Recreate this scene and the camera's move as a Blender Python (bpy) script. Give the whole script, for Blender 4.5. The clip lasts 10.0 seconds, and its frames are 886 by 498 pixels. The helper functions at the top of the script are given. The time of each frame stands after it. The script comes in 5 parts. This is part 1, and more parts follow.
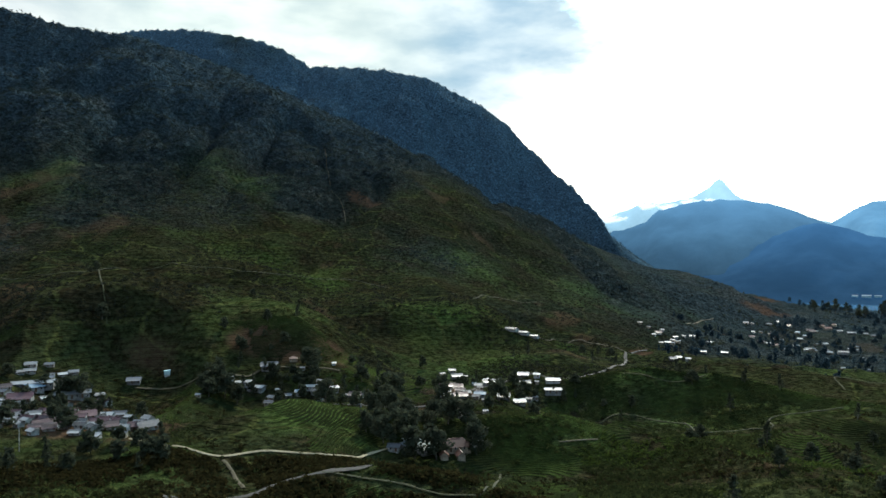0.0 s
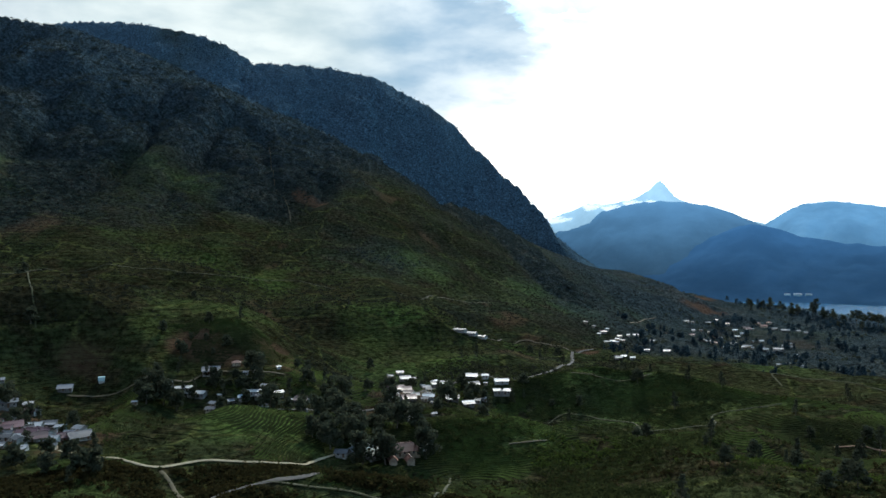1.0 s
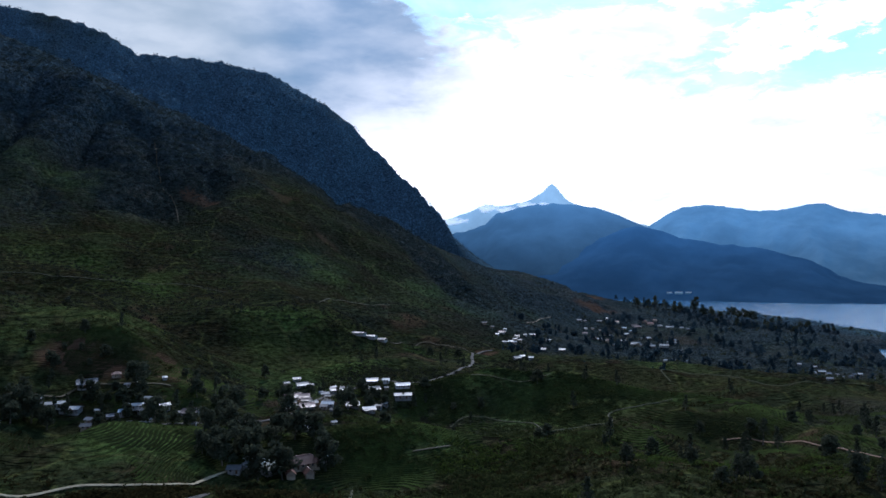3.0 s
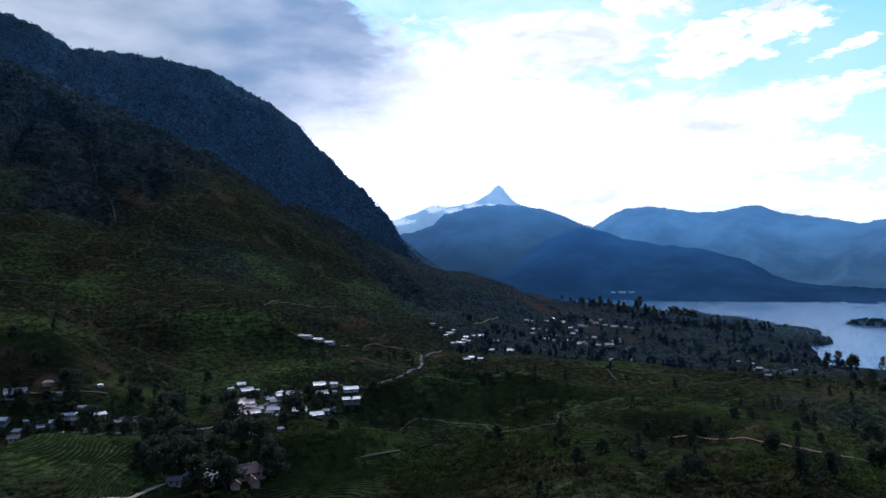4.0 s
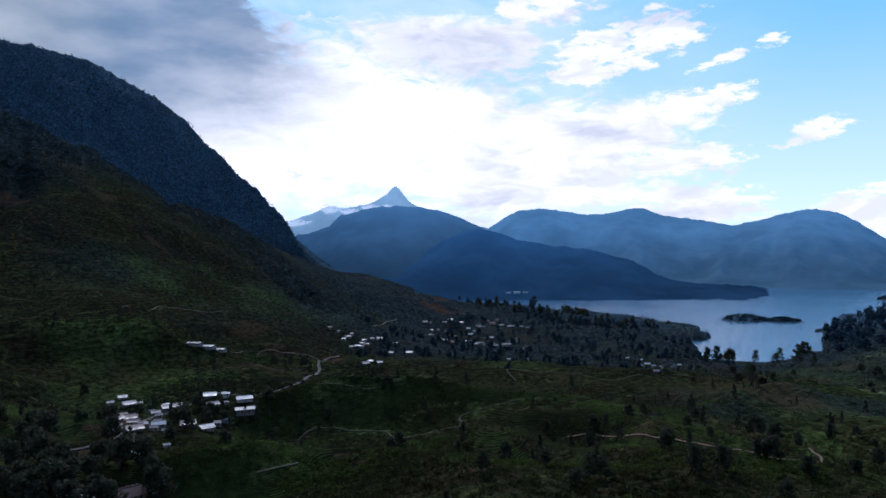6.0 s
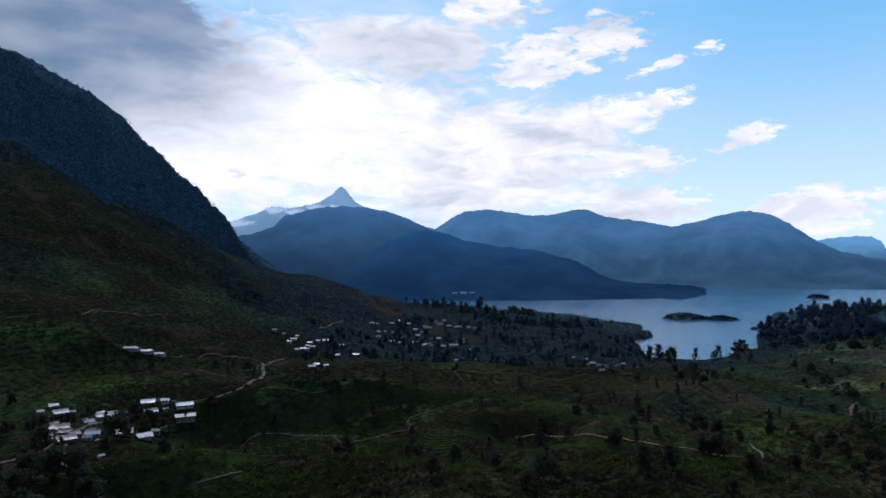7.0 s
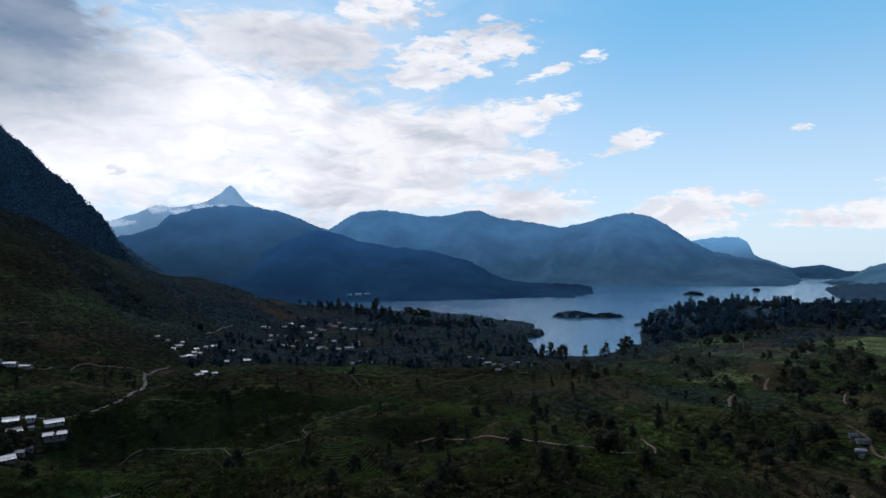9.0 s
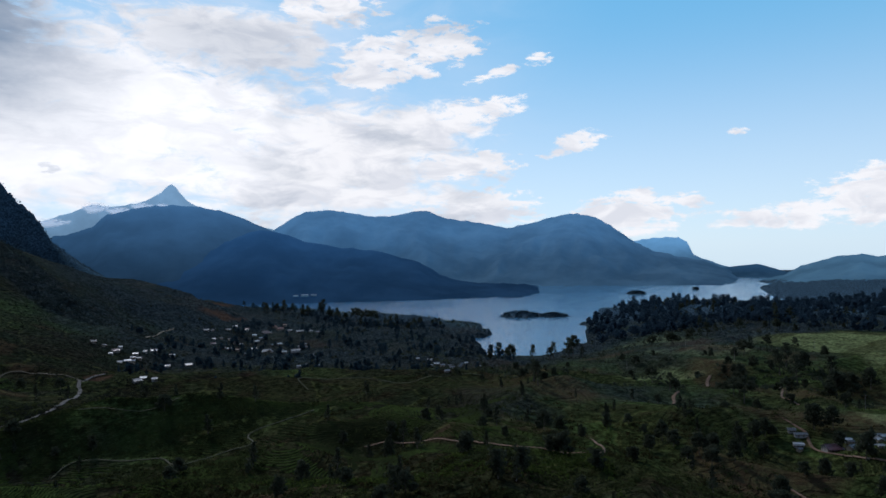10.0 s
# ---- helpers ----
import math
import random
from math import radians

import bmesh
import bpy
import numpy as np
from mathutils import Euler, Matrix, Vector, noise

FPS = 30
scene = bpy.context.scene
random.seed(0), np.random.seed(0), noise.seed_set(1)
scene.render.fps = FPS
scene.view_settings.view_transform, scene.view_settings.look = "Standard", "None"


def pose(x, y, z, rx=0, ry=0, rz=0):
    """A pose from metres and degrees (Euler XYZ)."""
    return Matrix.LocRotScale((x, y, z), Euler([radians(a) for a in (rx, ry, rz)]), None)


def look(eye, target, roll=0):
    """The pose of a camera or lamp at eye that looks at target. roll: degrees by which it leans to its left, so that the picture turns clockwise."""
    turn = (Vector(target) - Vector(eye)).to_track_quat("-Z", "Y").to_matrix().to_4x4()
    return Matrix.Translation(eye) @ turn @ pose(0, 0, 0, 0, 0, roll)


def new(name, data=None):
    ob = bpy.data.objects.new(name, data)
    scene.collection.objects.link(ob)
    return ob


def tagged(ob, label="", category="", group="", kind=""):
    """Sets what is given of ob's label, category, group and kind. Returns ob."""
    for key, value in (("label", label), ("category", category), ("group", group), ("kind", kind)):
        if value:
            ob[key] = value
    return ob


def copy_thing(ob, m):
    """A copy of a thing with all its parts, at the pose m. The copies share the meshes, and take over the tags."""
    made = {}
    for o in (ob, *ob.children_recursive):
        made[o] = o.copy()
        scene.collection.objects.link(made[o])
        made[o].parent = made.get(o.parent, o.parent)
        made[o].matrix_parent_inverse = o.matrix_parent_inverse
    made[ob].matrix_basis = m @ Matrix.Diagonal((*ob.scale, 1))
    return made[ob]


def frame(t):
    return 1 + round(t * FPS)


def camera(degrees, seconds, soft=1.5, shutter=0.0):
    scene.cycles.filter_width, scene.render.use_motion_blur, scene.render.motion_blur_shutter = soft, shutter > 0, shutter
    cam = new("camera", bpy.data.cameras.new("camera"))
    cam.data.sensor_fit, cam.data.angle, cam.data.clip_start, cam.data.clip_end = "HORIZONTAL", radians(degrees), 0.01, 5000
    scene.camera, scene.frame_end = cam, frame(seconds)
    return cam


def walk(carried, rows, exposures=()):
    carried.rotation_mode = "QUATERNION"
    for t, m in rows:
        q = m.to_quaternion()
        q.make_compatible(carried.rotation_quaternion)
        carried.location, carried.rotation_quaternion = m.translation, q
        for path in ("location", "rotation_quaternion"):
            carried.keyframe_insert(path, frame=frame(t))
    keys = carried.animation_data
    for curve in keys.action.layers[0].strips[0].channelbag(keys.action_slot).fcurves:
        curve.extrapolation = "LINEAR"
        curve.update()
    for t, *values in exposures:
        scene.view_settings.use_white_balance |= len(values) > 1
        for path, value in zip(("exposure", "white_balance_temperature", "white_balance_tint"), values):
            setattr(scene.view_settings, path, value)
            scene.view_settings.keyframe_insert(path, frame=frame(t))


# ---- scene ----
cam = camera(64.94, 10.0, soft=1.6)
EYE = 160.0  # eye above the lake, which lies at z = 0
ROWS = [
    (0.0, 0.00, 0.00, 0.00, -0.001, -0.048, -0.272),
    (0.5, -0.50, 2.48, 0.10, -2.140, -0.057, -0.269),
    (1.0, -0.93, 4.92, 0.20, -4.389, -0.047, -0.275),
    (1.5, -1.28, 7.34, 0.30, -6.451, -0.051, -0.300),
    (2.0, -1.55, 9.73, 0.41, -8.707, -0.040, -0.291),
    (2.5, -1.74, 12.08, 0.51, -10.723, -0.029, -0.299),
    (4.0, -1.87, 18.96, 0.82, -17.172, 0.026, -0.412),
    (4.5, -1.76, 21.19, 0.93, -19.221, 0.033, -0.450),
    (5.0, -1.57, 23.39, 1.03, -21.486, 0.047, -0.468),
    (5.5, -1.31, 25.56, 1.14, -23.537, 0.052, -0.527),
    (7.0, -0.05, 31.89, 1.46, -30.063, 0.058, -0.575),
    (7.5, 0.52, 33.94, 1.57, -32.194, 0.056, -0.609),
    (8.0, 1.16, 35.96, 1.67, -34.379, 0.040, -0.647),
    (8.5, 1.89, 37.94, 1.78, -36.450, 0.022, -0.654),
    (9.0, 2.69, 39.90, 1.89, -38.736, 0.011, -0.714),
    (9.5, 3.56, 41.82, 2.00, -40.796, 0.006, -0.753),
    (10.0, 4.52, 43.72, 2.11, -43.067, -0.019, -0.823),
]
EXPOSURES = [(0.0, 0.62, 6850, 1), (1.0, 0.42, 6500, 4), (2.5, 0.0, 5750, 13), (5.0, -0.38, 5400, 19), (7.5, -0.75, 5700, 14), (10.0, -0.80, 5800, 12)]
walk(cam, [(t, pose(x, y, EYE + z, 90 + pitch, -roll, yaw)) for t, x, y, z, yaw, pitch, roll in ROWS], EXPOSURES)


# ---- world, sun ----
SUN_AZ, SUN_EL = radians(12.0), radians(38.0)
world = bpy.data.worlds.new("sky")
scene.world = world
world.use_nodes = True
SKY_STRENGTH = 0.15


class Nodes:
    """Short ways to write node trees."""

    def __init__(self, tree):
        self.tree = tree
        tree.nodes.clear()

    def put(self, kind, **settings):
        node = self.tree.nodes.new(kind)
        for key, value in settings.items():
            if key == "operation":
                node.operation = value
            elif key == "blend":
                node.data_type, node.blend_type = "RGBA", value
        return node

    def join(self, a, socket):
        if isinstance(a, bpy.types.NodeSocket):
            self.tree.links.new(a, socket)
        else:
            socket.default_value = a

    def math(self, op, a, b=0.0, c=0.0, clamp=False):
        node = self.put("ShaderNodeMath", operation=op)
        node.use_clamp = clamp
        for v, s in zip((a, b, c), node.inputs):
            self.join(v, s)
        return node.outputs[0]

    def noise(self, vector, scale, detail=4.0, rough=0.55, distort=0.0):
        node = self.put("ShaderNodeTexNoise")
        self.join(vector, node.inputs["Vector"])
        self.join(scale, node.inputs["Scale"])
        self.join(detail, node.inputs["Detail"])
        self.join(rough, node.inputs["Roughness"])
        self.join(distort, node.inputs["Distortion"])
        return node.outputs["Fac"]

    def ramp(self, fac, a, b, lo=0.0, hi=1.0):
        node = self.put("ShaderNodeMapRange")
        node.interpolation_type = "SMOOTHSTEP"
        for v, s in zip((fac, a, b, lo, hi), node.inputs):
            self.join(v, s)
        return node.outputs[0]

    def mix(self, fac, a, b, blend="MIX"):
        node = self.put("ShaderNodeMix", blend=blend)
        self.join(fac, node.inputs[0])
        self.join(a, node.inputs[6])
        self.join(b, node.inputs[7])
        return node.outputs[2]


def rgb(r, g, b):
    return (r, g, b, 1.0)


def build_sky():
    n = Nodes(world.node_tree)
    coord = n.put("ShaderNodeTexCoord").outputs["Generated"]
    sky = n.put("ShaderNodeTexSky")
    sky.sky_type, sky.sun_disc = "NISHITA", False
    sky.sun_elevation, sky.sun_rotation = SUN_EL, SUN_AZ
    sky.altitude, sky.air_density, sky.dust_density, sky.ozone_density = 1300, 1.0, 0.6, 1.5
    part = n.put("ShaderNodeSeparateXYZ")
    n.join(coord, part.inputs[0])
    x, y, z = part.outputs
    deg = 180 / math.pi
    az = n.math("MULTIPLY", n.math("ARCTAN2", x, y), deg)
    el = n.math("MULTIPLY", n.math("ARCSINE", z), deg)
    flat = n.put("ShaderNodeCombineXYZ")
    n.join(az, flat.inputs[0])
    n.join(n.math("MULTIPLY", el, 2.6), flat.inputs[1])
    flat = flat.outputs[0]
    wob = n.math("MULTIPLY", n.math("SUBTRACT", n.noise(flat, 0.16, 5.0, 0.6), 0.5), 9.0)
    wob2 = n.math("MULTIPLY", n.math("SUBTRACT", n.noise(flat, 0.55, 4.0, 0.6), 0.5), 3.0)
    az_w, el_w = n.math("ADD", az, wob), n.math("ADD", el, n.math("MULTIPLY", wob2, 0.55))

    az_f = n.math("ADD", az, n.math("MULTIPLY", wob2, 0.9))
    el_f = n.math("ADD", el, n.math("MULTIPLY", wob2, 0.3))

    def bank(ca, ce, ra, re, lean=0.0):
        """A cloud round azimuth ca and elevation ce: 1 in its middle, below 0 outside."""
        da = n.math("SUBTRACT", az_w, ca)
        de = n.math("SUBTRACT", n.math("SUBTRACT", el_w, ce), n.math("MULTIPLY", da, lean))
        q = n.math("ADD", n.math("POWER", n.math("DIVIDE", da, ra), 2.0), n.math("POWER", n.math("DIVIDE", de, re), 2.0))
        return n.math("SUBTRACT", 1.0, q)

    frayed = n.math("MULTIPLY", n.math("SUBTRACT", n.noise(flat, 0.5, 8.0, 0.68, 0.3), 0.5), 3.4)

    def puff(ca, ce, ra, re, lean=0.0):
        """A small cloud, frayed by the finer noise alone."""
        da = n.math("SUBTRACT", az_f, ca)
        de = n.math("SUBTRACT", n.math("SUBTRACT", el_f, ce), n.math("MULTIPLY", da, lean))
        q = n.math("ADD", n.math("POWER", n.math("DIVIDE", da, ra), 2.0), n.math("POWER", n.math("DIVIDE", de, re), 2.0))
        return n.math("ADD", n.math("SUBTRACT", 0.85, q), frayed)

    banks = [(26, 16.2, 10, 3.0, 0.0), (14, 10.0, 24, 8.6, 0.0), (33, 7.0, 15, 6.0, 0.0), (-14, 19, 34, 17, 0.0), (40, 9.6, 8, 2.4, 0.1)]
    puffs = [(31, 17.0, 3.4, 1.6, 0.0), (38.5, 15.6, 5.6, 1.8, 0.10), (42.8, 16.3, 4.2, 2.2, 0.15), (37.6, 13.9, 4.6, 1.1, 0.1), (41.2, 14.3, 2.6, 1.0, 0.0),
             (34.0, 18.8, 4.4, 1.6, 0.0), (44.2, 10.8, 7.0, 1.3, 0.14), (47.4, 14.0, 2.4, 0.8, 0.2), (51.1, 15.0, 1.5, 0.7, 0.1), (53.7, 8.2, 3.4, 1.5, 0.25),
             (44.5, 6.8, 5.5, 1.5, 0.05), (45.5, 3.3, 6.5, 2.0, 0.0), (58.0, 2.5, 5.2, 2.1, 0.0), (62.0, 3.6, 3.0, 1.0, -0.1), (75.2, 3.4, 5.0, 2.6, 0.1), (70.0, 2.1, 7.0, 1.2, 0.05),
             (66.3, 8.6, 1.4, 0.5, 0.1)]
    cover = None
    for b in banks:
        v = bank(*b)
        cover = v if cover is None else n.math("MAXIMUM", cover, v)
    for b in puffs:
        v = puff(*b) if b[2] > 3.5 else n.math("SUBTRACT", puff(*b), 0.35)
        cover = n.math("MAXIMUM", cover, n.math("MULTIPLY", v, 1.2))
    # a blue gap over the bright mass
    cover = n.math("SUBTRACT", cover, n.math("MULTIPLY", n.ramp(bank(15.5, 20.0, 8, 1.7), 0.0, 0.7), 1.6))
    # clouds all round, outside the banks above
    rest = n.math("SUBTRACT", n.math("MULTIPLY", n.noise(coord, 2.2, 6.0, 0.6), 3.0), 0.9)
    away = n.ramp(n.math("ABSOLUTE", n.math("SUBTRACT", az, 30.0)), 50.0, 75.0)
    above = n.ramp(el, 24.0, 36.0)
    rest = n.math("SUBTRACT", rest, n.math("MULTIPLY", n.math("SUBTRACT", 1.0, n.math("MAXIMUM", away, above)), 3.0))
    cover = n.math("MAXIMUM", cover, rest)
    detail = n.math("MULTIPLY", n.math("SUBTRACT", n.noise(flat, 0.30, 9.0, 0.66, 0.5), 0.5), 2.5)
    cover = n.math("ADD", cover, detail)
    cover = n.math("ADD", cover, n.math("MULTIPLY", n.ramp(bank(-12, 17.5, 24, 9.5, -0.2), -0.2, 0.6), 1.5))
    mask = n.ramp(cover, 0.0, 0.7)
    # grey undersides and thick parts
    thick = n.math("MULTIPLY", n.ramp(n.noise(flat, 0.12, 6.0, 0.55, 0.4), 0.46, 0.66), 0.35)
    streak = n.ramp(n.noise(flat, 0.11, 6.0, 0.5), 0.32, 0.66, 0.8, 1.0)
    dull = n.math("MAXIMUM", n.math("MULTIPLY", n.ramp(bank(-14, 18.5, 32, 9.5, -0.16), -0.3, 0.8), streak), n.math("MULTIPLY", n.ramp(bank(27, 15.6, 9, 2.6, -0.12), -0.6, 1.0), 0.3))
    dull = n.math("MAXIMUM", dull, n.math("MULTIPLY", n.ramp(bank(5, 17.8, 11, 5.0, -0.25), -0.5, 1.0), n.math("MULTIPLY", streak, 0.95)))
    glow = n.ramp(bank(18, 9.5, 12, 6.5), -0.8, 0.9)
    dull = n.math("MAXIMUM", dull, n.math("MULTIPLY", n.ramp(puff(13.6, 6.2, 0.8, 0.6), 0.0, 0.9), 0.3))
    thick = n.math("MULTIPLY", thick, n.ramp(az, 52.0, 44.0))
    thick = n.math("MULTIPLY", thick, n.math("SUBTRACT", 1.0, n.math("MULTIPLY", glow, 0.7)))
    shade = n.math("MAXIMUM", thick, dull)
    white = n.mix(glow, rgb(11.4, 10.8, 10.0), rgb(12.6, 12.0, 11.2))
    soft = n.math("MULTIPLY", n.ramp(n.noise(flat, 0.22, 7.0, 0.6, 0.6), 0.42, 0.66), n.math("SUBTRACT", 0.7, n.math("MULTIPLY", glow, 0.35)))
    white = n.mix(soft, white, rgb(8.0, 7.9, 7.9))
    cloud = n.mix(shade, white, n.mix(n.ramp(az, -8.0, 5.0), rgb(3.0, 3.6, 4.0), rgb(1.4, 2.35, 3.5)))
    cloud = n.mix(n.math("MAXIMUM", away, above), cloud, rgb(1.4, 1.8, 2.75))
    clear = n.mix(1.0, sky.outputs[0], rgb(1.5, 1.75, 1.85), "MULTIPLY")
    tint = n.mix(n.ramp(el, 0.0, 20.0), rgb(7.7, 8.9, 9.4), rgb(2.1, 5.6, 8.1))
    clear = n.mix(0.85, clear, tint)
    # thin high cloud that pales the blue near the bright mass
    veil = n.math("MULTIPLY", n.ramp(az, 58.0, 30.0), n.ramp(n.noise(flat, 0.10, 6.0, 0.6, 0.4), 0.3, 0.7, 0.3, 0.8))
    clear = n.mix(veil, clear, rgb(7.6, 8.7, 9.6))
    colour = n.mix(mask, clear, cloud)
    back = n.put("ShaderNodeBackground")
    n.join(colour, back.inputs[0])
    n.join(SKY_STRENGTH, back.inputs[1])
    out = n.put("ShaderNodeOutputWorld")
    n.join(back.outputs[0], out.inputs[0])


build_sky()
sun = new("sun", bpy.data.lights.new("sun", "SUN"))
sun.data.energy, sun.data.angle, sun.data.color = 2.9, radians(7), (1.0, 0.96, 0.91)
sun.matrix_world = look((0, 0, 900), (-math.sin(SUN_AZ) * math.cos(SUN_EL), -math.cos(SUN_AZ) * math.cos(SUN_EL), 900 - math.sin(SUN_EL)))


# ---- materials ----
def material(name, build):
    mat = bpy.data.materials.new(name)
    mat.use_nodes = True
    n = Nodes(mat.node_tree)
    shader = n.put("ShaderNodeBsdfPrincipled")
    out = n.put("ShaderNodeOutputMaterial")
    n.join(shader.outputs[0], out.inputs[0])
    build(n, shader)
    return mat


def bump(n, shader, height, strength, distance):
    node = n.put("ShaderNodeBump")
    n.join(strength, node.inputs["Strength"])
    n.join(distance, node.inputs["Distance"])
    n.join(height, node.inputs["Height"])
    n.join(node.outputs[0], shader.inputs["Normal"])


def ground_look(n, shader):
    pos = n.put("ShaderNodeNewGeometry").outputs["Position"]
    cover = n.put("ShaderNodeAttribute")
    cover.attribute_name = "cover"
    split = n.put("ShaderNodeSeparateColor")
    n.join(cover.outputs["Color"], split.inputs[0])
    forest, fresh, soil = split.outputs
    part = n.put("ShaderNodeSeparateXYZ")
    n.join(pos, part.inputs[0])
    big, mid, fine = n.noise(pos, 0.006, 4.0), n.noise(pos, 0.035, 5.0, 0.65), n.noise(pos, 0.3, 4.0, 0.7)
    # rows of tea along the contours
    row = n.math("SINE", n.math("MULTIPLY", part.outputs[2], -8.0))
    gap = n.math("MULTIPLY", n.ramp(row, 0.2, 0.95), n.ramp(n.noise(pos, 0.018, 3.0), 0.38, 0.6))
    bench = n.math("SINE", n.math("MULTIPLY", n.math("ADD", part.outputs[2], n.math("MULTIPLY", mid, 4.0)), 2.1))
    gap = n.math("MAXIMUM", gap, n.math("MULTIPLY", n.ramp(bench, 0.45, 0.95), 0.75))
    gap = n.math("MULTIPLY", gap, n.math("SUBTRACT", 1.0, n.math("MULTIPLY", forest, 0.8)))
    tea = n.mix(n.ramp(big, 0.35, 0.65), rgb(0.021, 0.025, 0.013), rgb(0.035, 0.042, 0.017))
    tea = n.mix(n.math("MINIMUM", fresh, 0.8), tea, rgb(0.056, 0.086, 0.023))
    # the palest green: sunlight on the right-hand fields, put into their colour
    tea = n.mix(n.ramp(fresh, 0.82, 1.0), tea, n.mix(fine, rgb(0.120, 0.150, 0.056), rgb(0.200, 0.230, 0.100)))
    # blocks of tea in different growth, parted by narrow grassy strips
    bent = n.put("ShaderNodeVectorMath")
    bent.operation = "ADD"
    shift = n.put("ShaderNodeCombineXYZ")
    n.join(n.math("MULTIPLY", n.noise(pos, 0.02, 3.0), 50.0), shift.inputs[0])
    n.join(n.math("MULTIPLY", big, 90.0), shift.inputs[1])
    n.join(pos, bent.inputs[0])
    n.join(shift.outputs[0], bent.inputs[1])
    blocks, edges = n.put("ShaderNodeTexVoronoi"), n.put("ShaderNodeTexVoronoi")
    edges.feature = "DISTANCE_TO_EDGE"
    for v in (blocks, edges):
        v.voronoi_dimensions = "2D"
        n.join(bent.outputs[0], v.inputs["Vector"])
        n.join(0.017, v.inputs["Scale"])
    pick = n.put("ShaderNodeSeparateColor")
    n.join(blocks.outputs["Color"], pick.inputs[0])
    tea = n.mix(n.math("MULTIPLY", n.ramp(pick.outputs[0], 0.45, 0.7), 0.45), tea, rgb(0.030, 0.026, 0.013))
    tea = n.mix(n.math("MULTIPLY", n.ramp(pick.outputs[1], 0.6, 0.8), 0.35), tea, rgb(0.012, 0.016, 0.007))
    tea = n.mix(n.math("MULTIPLY", n.ramp(edges.outputs["Distance"], 0.035, 0.012), 0.7), tea, rgb(0.066, 0.072, 0.024))
    scrub = n.mix(n.ramp(fine, 0.35, 0.7), rgb(0.019, 0.018, 0.010), rgb(0.044, 0.036, 0.018))
    tea = n.mix(n.math("MULTIPLY", n.ramp(mid, 0.46, 0.62), n.math("SUBTRACT", 1.0, n.math("MULTIPLY", fresh, 0.75))), tea, scrub)
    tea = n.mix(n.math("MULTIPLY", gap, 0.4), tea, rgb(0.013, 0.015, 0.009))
    wood = n.mix(n.ramp(n.noise(pos, 0.07, 5.0, 0.7), 0.35, 0.65), rgb(0.019, 0.024, 0.024), rgb(0.037, 0.046, 0.046))
    wood = n.mix(n.ramp(n.noise(pos, 0.012, 3.0), 0.55, 0.72), wood, rgb(0.052, 0.052, 0.042))
    # air haze, painted as blue into the colour of the far forest
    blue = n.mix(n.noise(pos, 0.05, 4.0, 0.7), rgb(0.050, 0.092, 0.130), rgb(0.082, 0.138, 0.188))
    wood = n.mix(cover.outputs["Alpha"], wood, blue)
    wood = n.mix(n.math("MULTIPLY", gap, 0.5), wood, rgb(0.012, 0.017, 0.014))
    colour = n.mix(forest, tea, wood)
    tone = n.ramp(n.noise(pos, 0.24, 7.0, 0.78), 0.36, 0.66, 0.35, 1.75)
    grey = n.put("ShaderNodeCombineColor")
    for s in grey.inputs:
        n.join(tone, s)
    colour = n.mix(1.0, colour, grey.outputs[0], "MULTIPLY")
    earth = n.mix(fine, rgb(0.075, 0.040, 0.026), rgb(0.130, 0.080, 0.052))
    colour = n.mix(soil, colour, earth)
    n.join(colour, shader.inputs["Base Color"])
    n.join(0.95, shader.inputs["Roughness"])
    n.join(0.0, shader.inputs["Specular IOR Level"])
    height = n.math("ADD", n.math("MULTIPLY", n.math("SUBTRACT", 1.0, gap), 0.9), n.math("MULTIPLY", fine, 1.6))
    height = n.math("ADD", height, n.math("MULTIPLY", n.math("MULTIPLY", n.noise(pos, 0.09, 4.0, 0.7), forest), 9.0))
    bump(n, shader, height, 1.0, 1.6)


def water_look(n, shader):
    pos = n.put("ShaderNodeNewGeometry").outputs["Position"]
    wide = n.noise(pos, 0.004, 4.0, 0.6, 1.0)
    n.join(rgb(0.075, 0.195, 0.330), shader.inputs["Base Color"])
    n.join(n.ramp(wide, 0.35, 0.65, 0.05, 0.14), shader.inputs["Roughness"])
    n.join(1.33, shader.inputs["IOR"])
    n.join(1.0, shader.inputs["Specular IOR Level"])
    bump(n, shader, n.math("ADD", n.noise(pos, 0.25, 4.0), n.math("MULTIPLY", n.noise(pos, 0.06, 3.0), 2.0)), 1.0, 0.55)


def plain(name, low, high, scale, rough=0.85, relief=0.3, spec=0.3, per_object=0.25):
    def build(n, shader):
        pos = n.put("ShaderNodeNewGeometry").outputs["Position"]
        rand = n.put("ShaderNodeObjectInfo").outputs["Random"]
        a, b = n.noise(pos, scale, 5.0, 0.65), n.noise(pos, scale * 0.13, 3.0)
        colour = n.mix(n.ramp(n.math("ADD", n.math("MULTIPLY", a, 0.6), n.math("MULTIPLY", b, 0.4)), 0.33, 0.68), rgb(*low), rgb(*high))
        tone = n.math("ADD", 1.0 - per_object, n.math("MULTIPLY", rand, 2 * per_object))
        grey = n.put("ShaderNodeCombineColor")
        for s in grey.inputs:
            n.join(tone, s)
        n.join(n.mix(1.0, colour, grey.outputs[0], "MULTIPLY"), shader.inputs["Base Color"])
        n.join(n.ramp(a, 0.2, 0.8, rough - 0.1, min(1.0, rough + 0.1)), shader.inputs["Roughness"])
        n.join(spec, shader.inputs["Specular IOR Level"])
        bump(n, shader, a, relief, 0.4 / scale)
    return material(name, build)


